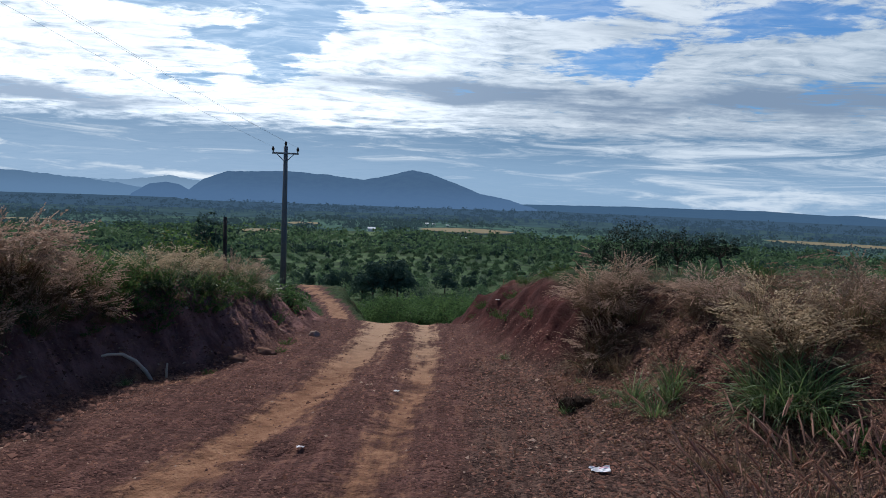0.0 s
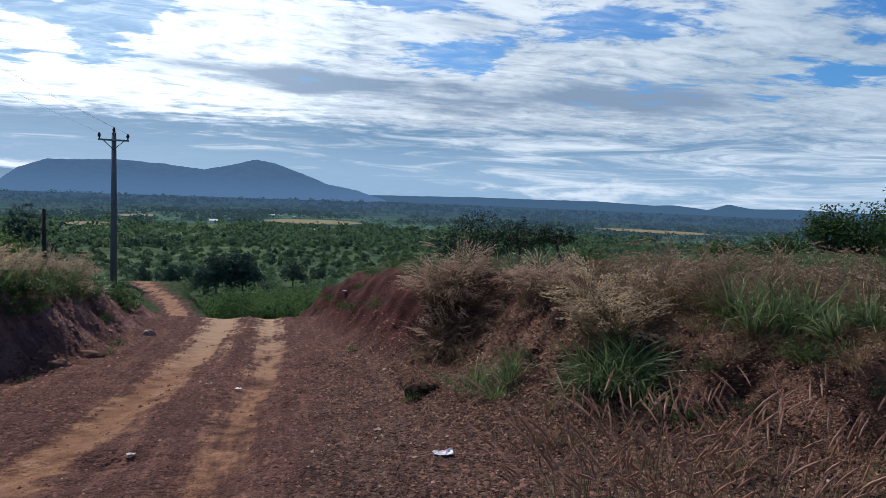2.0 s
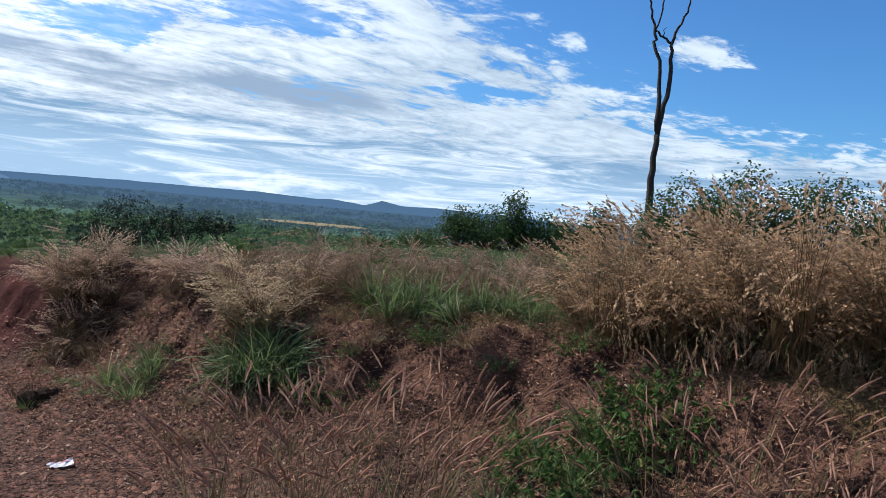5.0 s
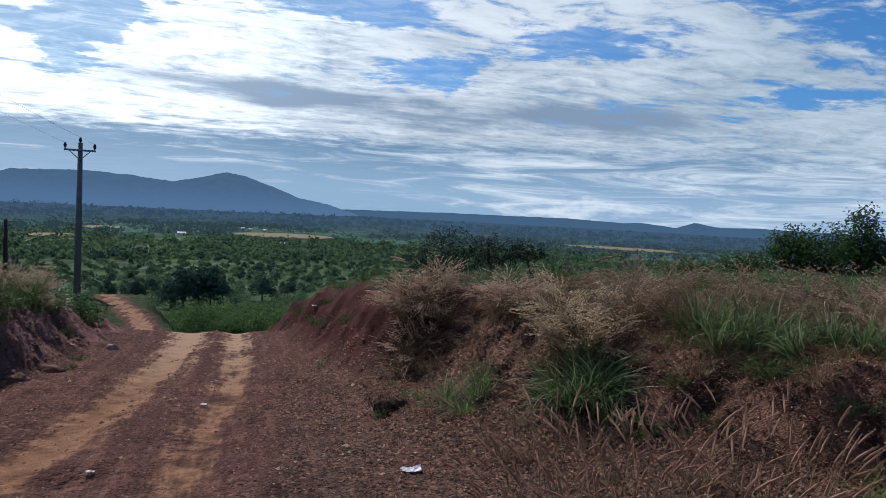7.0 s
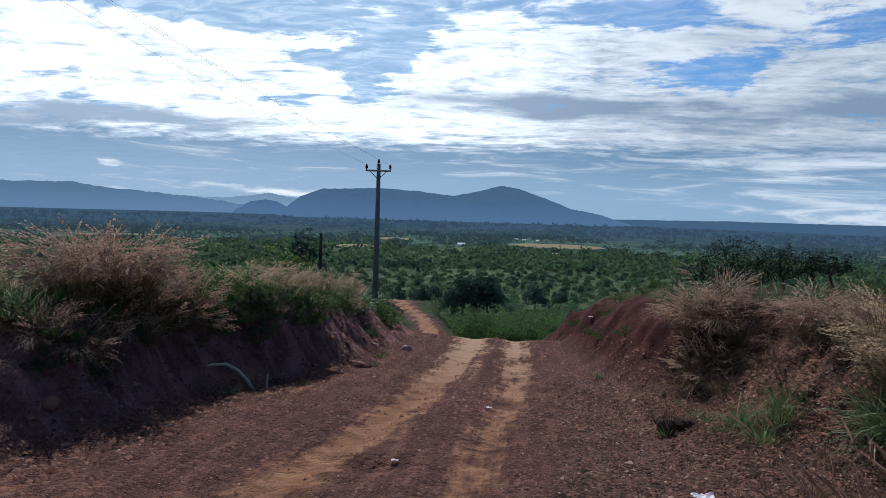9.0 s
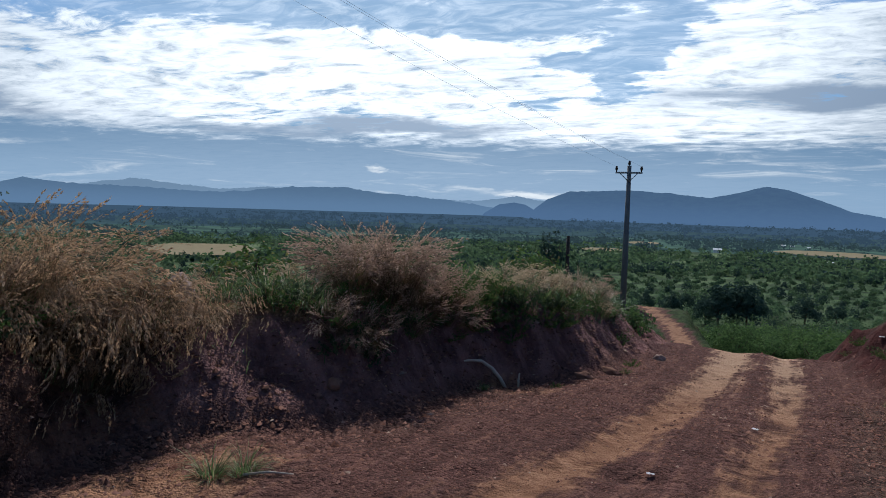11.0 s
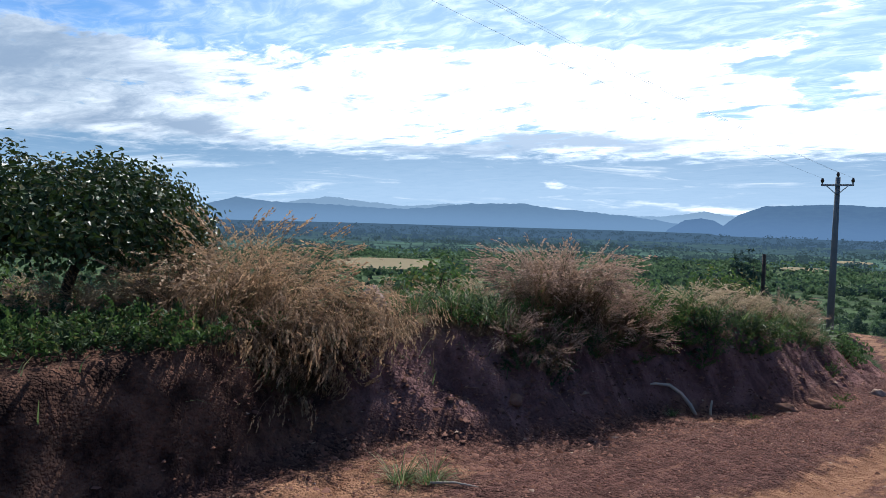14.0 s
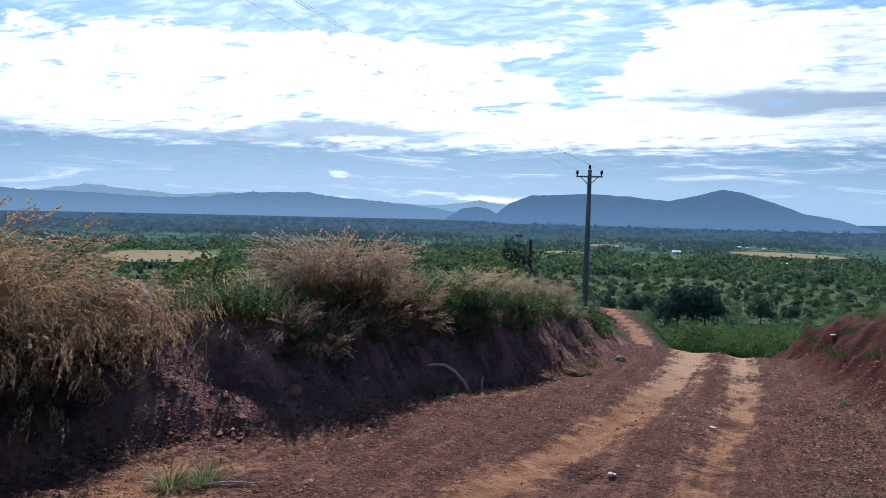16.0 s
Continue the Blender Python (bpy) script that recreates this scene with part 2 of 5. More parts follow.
def ground_material():
    def build(n):
        p = place(n)
        track, bare, green, dry, mulch_and_shade = (attribute(n, k) for k in ("track", "bare", "green", "dry", "mulch_and_shade"))
        coarse, mid, grain = n.noise(p, 0.55, 5.0), n.noise(p, 4.0, 6.0, 0.65), n.noise(p, 42.0, 5.0, 0.7)
        bent = n.vector("ADD", p, n.vector("SCALE", n.noise(p, 30.0, 2.0, 0.5, 0.0, True), scale=0.03))
        pebble = n.add("ShaderNodeTexVoronoi", Vector=bent, Scale=58.0)
        lumps = n.add("ShaderNodeTexVoronoi", Vector=bent, Scale=21.0)
        strewn = n.ramp(n.noise(p, 2.3, 3.0), 0.42, 0.62)
        stone = n.mix(n.math("MULTIPLY", strewn, 0.6), pebble.outputs["Color"], lumps.outputs["Color"])
        verge = attribute(n, "verge")
        soil = n.mix(n.ramp(mid, 0.3, 0.7), (0.055, 0.024, 0.020), (0.14, 0.062, 0.050))
        soil = n.mix(n.math("MULTIPLY", n.ramp(grain, 0.5, 0.72), 0.55), soil, (0.19, 0.115, 0.085))
        soil = n.mix(0.62, soil, n.mix(n.split(stone)[0], (0.015, 0.0085, 0.0085), (0.215, 0.110, 0.088)))
        olive = n.mix(n.ramp(n.math("ADD", n.math("MULTIPLY", mid, 0.5), n.math("MULTIPLY", n.split(stone)[0], 0.5)), 0.25, 0.75), (0.018, 0.0115, 0.0095), (0.145, 0.086, 0.066))
        soil = n.mix(n.ramp(n.math("ADD", verge, n.math("SUBTRACT", coarse, 0.5)), 0.25, 0.85), soil, olive)
        red = n.mix(n.ramp(mid, 0.3, 0.75), (0.034, 0.012, 0.011), (0.092, 0.032, 0.028))
        dust_and_light = n.mix(n.ramp(mid, 0.25, 0.75), (0.14, 0.066, 0.038), (0.34, 0.182, 0.108))
        # paler towards the crest: grazing sunlight put into the track's colour
        dust_and_light = n.mix(n.ramp(n.math("ADD", n.split(p)[1], n.math("MULTIPLY", mid, 3.0)), 8.0, 13.5, 0.0, n.ramp(n.split(p)[1], 13.6, 15.5, 0.75, 0.1)), dust_and_light, (0.44, 0.29, 0.19))
        dust_and_light = n.mix(n.math("MULTIPLY", n.ramp(grain, 0.55, 0.75), 0.4), dust_and_light, (0.22, 0.1, 0.05))
        turf = n.mix(n.ramp(mid, 0.3, 0.7), (0.014, 0.025, 0.009), (0.05, 0.072, 0.024))
        straw = n.mix(n.ramp(mid, 0.3, 0.7), (0.07, 0.042, 0.02), (0.18, 0.12, 0.055))
        worn = n.noise(n.vector("MULTIPLY", p, (5.0, 0.55, 1.0)), 1.6, 5.0, 0.6)
        soil = n.mix(n.ramp(worn, 0.38, 0.62, 0.45, 0.0), soil, (0.045, 0.02, 0.015))
        soil = n.mix(n.ramp(worn, 0.56, 0.74, 0.0, 0.5), soil, (0.2, 0.098, 0.062))
        streaks = n.noise(n.vector("MULTIPLY", p, (0.8, 1.7, 0.8)), 2.4, 6.0, 0.65)
        red = n.mix(n.ramp(streaks, 0.35, 0.6, 0.6, 0.0), red, (0.036, 0.014, 0.012))
        red = n.mix(n.ramp(streaks, 0.58, 0.75, 0.0, 0.4), red, (0.14, 0.055, 0.04))
        color = n.mix(bare, soil, red)
        # left face's laterite, with glare that lifts its shade put into the colour
        cut = n.mix(n.ramp(streaks, 0.36, 0.64), (0.105, 0.055, 0.052), (0.27, 0.145, 0.128))
        color = n.mix(n.math("MULTIPLY", attribute(n, "cut"), 0.85), color, cut)
        # dark colour of the leaf mulch, also of the left bank's painted shade
        rot_and_shade = n.mix(n.ramp(mid, 0.3, 0.7), (0.016, 0.009, 0.008), (0.165, 0.085, 0.058))
        color = n.mix(n.ramp(n.math("ADD", mulch_and_shade, n.math("SUBTRACT", mid, 0.5)), 0.2, 0.6), color, rot_and_shade)
        edge = n.math("ADD", track, n.math("ADD", n.math("MULTIPLY", n.math("SUBTRACT", mid, 0.5), 1.35), n.math("ADD", n.math("MULTIPLY", n.math("SUBTRACT", n.noise(p, 1.4, 4.0, 0.6), 0.5), 0.6), n.math("MULTIPLY", n.math("SUBTRACT", worn, 0.5), 1.5))))
        color = n.mix(n.math("MULTIPLY", n.ramp(edge, 0.18, 0.75), n.ramp(track, 0.0, 0.12)), color, dust_and_light)
        color = n.mix(n.ramp(n.math("ADD", dry, n.math("SUBTRACT", mid, 0.5)), 0.3, 0.8), color, straw)
        color = n.mix(n.ramp(n.math("ADD", green, n.math("SUBTRACT", coarse, 0.5)), 0.3, 0.8), color, turf)
        # fields and woods of the plain, far off
        x, y, z = n.split(p)
        far = n.ramp(n.vector("LENGTH", p), 60.0, 260.0)
        q = n.vector("MULTIPLY", p, (1.0, 0.55, 0.0))
        wood = n.noise(q, 0.011, 6.0, 0.62, 0.6)
        tuft = n.noise(q, 0.11, 4.0, 0.65)
        plain = n.mix(n.ramp(tuft, 0.38, 0.62), (0.016, 0.03, 0.013), (0.05, 0.082, 0.032))
        plain = n.mix(n.ramp(wood, 0.52, 0.66), plain, (0.09, 0.125, 0.055))
        plot = n.add("ShaderNodeTexVoronoi", Vector=n.vector("MULTIPLY", p, (0.55, 0.3, 0.0)), Scale=0.016)
        plain = n.mix(n.math("MULTIPLY", n.ramp(n.split(plot.outputs["Color"])[0], 0.96, 0.97), n.ramp(tuft, 0.3, 0.5)), plain, (0.2, 0.155, 0.095))
        color = n.mix(far, color, plain)
        height = n.math("ADD", n.math("MULTIPLY", mid, 0.6), n.math("ADD", n.math("MULTIPLY", grain, 0.35), n.math("MULTIPLY", n.math("ADD", n.math("MULTIPLY", pebble.outputs["Distance"], 0.35), n.math("MULTIPLY", n.math("MULTIPLY", lumps.outputs["Distance"], strewn), 0.7)), n.math("SUBTRACT", n.math("MULTIPLY", bare, 0.8), 1.0))))
        return color, height
    return surface("laterite_and_turf", build, 0.95, (1.0, 0.06))


GROUND = ground_material()


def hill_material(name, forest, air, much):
    """Forested slopes of the far backdrop; the haze before them is painted in as emission."""
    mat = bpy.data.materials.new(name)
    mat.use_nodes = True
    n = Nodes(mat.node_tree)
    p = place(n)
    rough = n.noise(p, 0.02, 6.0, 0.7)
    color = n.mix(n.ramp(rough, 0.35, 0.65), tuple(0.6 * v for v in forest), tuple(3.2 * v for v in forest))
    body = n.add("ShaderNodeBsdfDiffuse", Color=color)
    # the painted haze is thickest low down
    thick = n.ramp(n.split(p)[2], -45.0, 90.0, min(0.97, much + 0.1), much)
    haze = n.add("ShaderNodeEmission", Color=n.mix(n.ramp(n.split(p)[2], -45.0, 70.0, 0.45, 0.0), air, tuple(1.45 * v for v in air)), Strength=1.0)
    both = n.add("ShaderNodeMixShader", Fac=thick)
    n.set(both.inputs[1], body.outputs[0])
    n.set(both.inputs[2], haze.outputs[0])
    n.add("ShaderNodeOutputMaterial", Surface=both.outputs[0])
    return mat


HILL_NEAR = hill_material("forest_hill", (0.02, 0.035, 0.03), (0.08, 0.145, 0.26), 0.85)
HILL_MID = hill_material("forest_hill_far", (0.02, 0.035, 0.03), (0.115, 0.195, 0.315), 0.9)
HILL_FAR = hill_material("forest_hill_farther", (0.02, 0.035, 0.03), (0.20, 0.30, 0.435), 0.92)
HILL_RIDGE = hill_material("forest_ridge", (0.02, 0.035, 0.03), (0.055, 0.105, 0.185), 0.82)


def plain_color(name, dark, light, scale=6.0, rough=0.8, bump=(0.4, 0.01)):
    def build(n):
        p = place(n)
        a, b = n.noise(p, scale, 5.0, 0.6), n.noise(p, scale * 9, 4.0, 0.6)
        return n.mix(n.math("ADD", n.math("MULTIPLY", a, 0.7), n.math("MULTIPLY", b, 0.3)), dark, light), b
    return surface(name, build, rough, bump)


CONCRETE = plain_color("weathered_concrete", (0.07, 0.074, 0.08), (0.16, 0.165, 0.17), 3.0)
STEEL = plain_color("galvanised_steel", (0.12, 0.125, 0.13), (0.25, 0.25, 0.26), 8.0, 0.5)
PORCELAIN = plain_color("brown_porcelain", (0.03, 0.018, 0.014), (0.07, 0.04, 0.03), 8.0, 0.25)
CABLE = plain_color("cable", (0.16, 0.16, 0.17), (0.26, 0.26, 0.27), 2.0, 0.5)
BARK = plain_color("grey_brown_bark", (0.022, 0.016, 0.012), (0.10, 0.075, 0.055), 7.0, 0.9, (0.8, 0.03))
DEAD_WOOD = plain_color("dead_wood", (0.018, 0.013, 0.012), (0.075, 0.058, 0.05), 6.0, 0.9, (0.8, 0.04))
PALE_WOOD = plain_color("bleached_wood", (0.26, 0.22, 0.17), (0.5, 0.44, 0.36), 9.0, 0.85)
STONE = plain_color("laterite_stone", (0.09, 0.045, 0.032), (0.26, 0.145, 0.1), 9.0, 0.95, (0.6, 0.01))
PALE_STONE = plain_color("pale_laterite_stone", (0.2, 0.13, 0.1), (0.42, 0.31, 0.25), 9.0, 0.95, (0.6, 0.01))
PLASTIC = plain_color("white_plastic_film", (0.6, 0.58, 0.57), (0.85, 0.82, 0.82), 20.0, 0.35)
PINK_PRINT = plain_color("pink_print", (0.5, 0.2, 0.25), (0.7, 0.36, 0.42), 20.0, 0.4)
PLASTER = plain_color("white_wall", (0.5, 0.5, 0.48), (0.75, 0.75, 0.72), 0.5, 0.8)
TIN = plain_color("tin_roof", (0.3, 0.32, 0.35), (0.6, 0.62, 0.64), 0.5, 0.4)
GREEN_LEAF = leaf_material("orchard_leaf", (0.014, 0.038, 0.015), (0.14, 0.225, 0.075), 0.3, gloss=(0.7, 0.05))
DARK_LEAF = leaf_material("dark_leaf", (0.02, 0.038, 0.018), (0.085, 0.12, 0.055), 0.3)
GLOSSY_LEAF = leaf_material("broad_leaf", (0.007, 0.018, 0.006), (0.06, 0.098, 0.02), 0.16, (0.11, 0.095, 0.03), gloss=(0.45, 0.3))
# greyed, bluish base colours, with the valley's haze put into them
VALLEY_LEAF = leaf_material("valley_leaf", (0.026, 0.056, 0.034), (0.155, 0.24, 0.115), 0.3, None, 0.12, 0.8, gloss=(0.8, 0.03))
VALLEY_DARK = leaf_material("valley_tree_leaf", (0.018, 0.038, 0.033), (0.066, 0.108, 0.08), 0.22, None, 0.2, 0.4, gloss=(0.8, 0.03))
WEED_LEAF = leaf_material("weed_leaf", (0.022, 0.05, 0.014), (0.10, 0.17, 0.045), 0.35, (0.2, 0.16, 0.06))
SHRUB_LEAF = leaf_material("hilltop_leaf", (0.012, 0.03, 0.009), (0.075, 0.13, 0.038), 0.3, gloss=(0.6, 0.12))
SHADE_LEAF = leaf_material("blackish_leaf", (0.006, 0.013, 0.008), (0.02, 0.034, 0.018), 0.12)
GRASS_GREEN = leaf_material("green_blade", (0.015, 0.036, 0.012), (0.175, 0.25, 0.09), 0.36, (0.40, 0.35, 0.21), gloss=(0.45, 0.2))
GRASS_DRY = leaf_material("straw_blade", (0.027, 0.0145, 0.009), (0.32, 0.215, 0.125), 0.2, (0.08, 0.11, 0.035))
PLUME = leaf_material("feathery_seed_head", (0.07, 0.038, 0.022), (0.62, 0.415, 0.25), 0.36)
PLUME_PINK = leaf_material("pinkish_seed_head", (0.08, 0.044, 0.033), (0.64, 0.445, 0.325), 0.36)
PLUME_PALE = leaf_material("pale_seed_head", (0.10, 0.066, 0.038), (0.76, 0.58, 0.37), 0.3)
PLUME_BROWN = leaf_material("brown_seed_head", (0.045, 0.025, 0.018), (0.41, 0.275, 0.19), 0.28)
FOXTAIL = leaf_material("foxtail_spike", (0.09, 0.036, 0.025), (0.60, 0.35, 0.245), 0.36)
LITTER_DRY = leaf_material("dead_leaf_litter", (0.016, 0.008, 0.006), (0.42, 0.24, 0.15), 0.1)

# ---- the ground ----


def hashed(ix, iy, seed):
    h = (ix.astype(np.int64) * 374761393 + iy.astype(np.int64) * 668265263 + seed * 974711) & 0x7FFFFFFF
    h = ((h ^ (h >> 13)) * 1274126177) & 0x7FFFFFFF
    return ((h ^ (h >> 16)) & 0xFFFF) / 65535.0


def bumps(x, y, seed=0):
    """Smooth value noise from 0 to 1 on a grid of 1 m."""
    x, y = np.asarray(x, float), np.asarray(y, float)
    ix, iy = np.floor(x), np.floor(y)
    fx, fy = x - ix, y - iy
    fx, fy = fx * fx * (3 - 2 * fx), fy * fy * (3 - 2 * fy)
    a, b = hashed(ix, iy, seed), hashed(ix + 1, iy, seed)
    c, d = hashed(ix, iy + 1, seed), hashed(ix + 1, iy + 1, seed)
    return (a + (b - a) * fx) * (1 - fy) + (c + (d - c) * fx) * fy


def rugged(x, y, scale, seed=0, octaves=4, keep=0.5):
    total, size, much = 0.0, 1.0, 0.0
    x, y = np.asarray(x, float), np.asarray(y, float)
    for k in range(octaves):
        x, y = 0.8 * x - 0.6 * y, 0.6 * x + 0.8 * y  # each finer layer is turned against the last
        total = total + size * bumps(x * scale * 2**k + 3.7 * k, y * scale * 2**k, seed + 17 * k)
        much, size = much + size, size * keep
    return total / much - 0.5


def smooth(a, b, v):
    t = np.clip((np.asarray(v, float) - a) / (b - a), 0, 1)
    return t * t * (3 - 2 * t)


def road_level(y):
    return np.interp(y, (-40, 0, 3.5, 13.2, 14.5, 17, 20, 24, 36, 50, 70), (1.5, 0.0, 0.0, -0.73, -1.05, -1.95, -2.7, -2.85, -3.2, -5.2, -8.4))


def road_middle(y):
    return np.interp(y, (-40, 2, 13, 17, 20, 24, 30, 36, 50), (-0.95, -0.95, -0.85, -1.7, -2.8, -4.0, -5.4, -6.9, -14.0))


def tracks(y):
    """Where the two wheel tracks run."""
    y = np.asarray(y, float)
    bend = 0.07 * rugged(y, 0 * y, 0.35, 31, 2)
    left = np.interp(y, (-40, 2, 3.8, 6, 8.6, 12, 13.5, 17, 20, 24), (-1.8, -1.75, -1.62, -1.36, -1.16, -1.17, -1.25, -2.15, -3.25, -4.45))
    right = np.interp(y, (-40, 2, 3.8, 6, 8.6, 12, 13.5, 17, 20, 24), (-0.7, -0.62, -0.5, -0.36, -0.27, -0.43, -0.5, -1.25, -2.35, -3.55))
    return left + bend, right + bend


def left_toe(y):
    y = np.asarray(y, float)
    line = np.interp(y, (-40, 0, 1.2, 2.2, 3.3, 4.3, 5.2, 6.5, 7.2, 7.8, 8.7, 11, 12.5, 16, 20, 30, 40), (-3.6, -3.75, -3.85, -3.95, -3.95, -3.5, -3.2, -3.1, -2.9, -2.5, -2.25, -2.1, -1.95, -3.0, -4.2, -6.7, -9.3))
    return line + 0.4 * rugged(y, 0 * y, 0.9, 5, 3)


def right_toe(y):
    y = np.asarray(y, float)
    line = np.interp(y, (-40, 0, 2.2, 3.2, 4.1, 5.0, 5.9, 7.4, 8.2, 9.5, 11.5, 13.5, 16, 20, 30, 40), (3.2, 3.6, 3.65, 3.5, 3.05, 2.4, 2.0, 1.65, 1.05, 0.75, 0.45, 0.35, -0.5, -1.6, -4.3, -6.2))
    return line + 0.25 * rugged(y, 0 * y, 0.8, 9, 3)


def land(x, y):
    """The natural slope, before the road was cut into it."""
    x, y = np.asarray(x, float), np.asarray(y, float)
    left = np.interp(-x, (4, 5.2, 7, 14, 5000), (0.0, 1.6, 4.3, 8.6, 4000.0))
    right = 0.08 * np.clip(x - 4, 0, 31) + 0.7 * np.clip(x - 35, 0, None)
    held = np.interp(x, (0.2, 0.8, 2, 3.5, 5, 8, 12, 20), (0.0, 1.4, 2.6, 2.4, 2.6, 4.2, 6.6, 11.0))
    q = y + left + right - held * (1 - smooth(25, 90, y))
    z = np.interp(q, (-60, -10, 0, 5, 8, 10, 12, 14, 16, 20, 24, 30, 45, 60, 90, 150, 220, 300, 450, 600, 1200, 2500, 6000),
                  (2.4, 0.9, 0.74, 0.72, 0.62, 0.42, 0.05, -0.55, -1.3, -2.7, -3.8, -4.8, -6.9, -10.0, -15.5, -21.0, -25.0, -28.5, -32.0, -34.5, -42.0, -51.0, -60.0))
    near = 1 - smooth(80, 400, np.hypot(x, y))
    return z + near * ((0.2 + 0.5 * smooth(14, 40, np.hypot(x, y))) * rugged(x, y, 0.16, 3) + 0.14 * rugged(x, y, 0.8, 4))


def relief(x, y):
    """The ground's height, and how far out of the road bed a place lies (0 in it, 1 on the land)."""
    x, y = np.asarray(x, float), np.asarray(y, float)
    mid, floor, high = road_middle(y), road_level(y), land(x, y)
    across = x - mid
    ruts = sum(np.exp(-(((x - c) / 0.2) ** 2)) for c in tracks(y))
    floor = floor - 0.045 * ruts + 0.07 * rugged(x, y, 1.1, 12) * (1 - 0.6 * ruts) + 0.055 * rugged(x, y, 5.0, 13, 3) * (1 - 0.75 * ruts) - 0.03 * smooth(1.2, 2.2, np.abs(across)) - 0.075 * np.exp(-(((x + 1.03) / 0.26) ** 2) - ((y - 4.8) / 0.2) ** 2)
    out_left = (left_toe(y) - x) / (np.interp(y, (2.0, 2.4, 3.2, 5.0, 6.2, 8, 10, 12, 40), (0.3, 0.4, 1.0, 0.95, 0.7, 0.8, 1.15, 1.5, 1.5)) + 0.5 * rugged(x * 0.3, y, 0.8, 21))
    steep = np.interp(y, (0, 4, 6, 7.6, 9, 14), (1.5, 1.35, 1.2, 1.4, 1.15, 0.9))
    floor = floor + 0.16 * smooth(-1.1, 0.1, x - right_toe(y)) * (1 - smooth(7, 9, y))
    out_right = (x - right_toe(y)) / steep
    out = np.where(x < mid, out_left, out_right)
    rise = np.where(x < mid, smooth(-0.05, 1.05, out) ** 0.9, 0.55 * smooth(-0.1, 0.55, out) + 0.45 * smooth(0.2, 1.1, out))
    rise = np.maximum(rise, smooth(38, 52, y))
    # a worn, gullied face
    face = rise * (1 - rise) * 4
    gully = rugged(x * 0.35, y, 1.5, 41, 4)
    z = floor + (high - floor) * rise + face * np.where(x < mid, 1.5, 1.45) * (0.40 * gully + 0.30 * rugged(x, y, 2.2, 42, 4) + 0.12 * rugged(x, y, 7.0, 43, 2))
    return z, rise


def spaced(fine_lo, fine_hi, step, lo, hi, grow=1.06):
    line = list(np.arange(fine_lo, fine_hi, step))
    for sign, end in ((-1, lo), (1, hi)):
        at, s = (line[0] if sign < 0 else line[-1]), step
        more = []
        while sign * (end - at) > 0:
            s *= grow
            at += sign * s
            more.append(at)
        line = (more[::-1] + line) if sign < 0 else (line + more)
    return np.array(line)


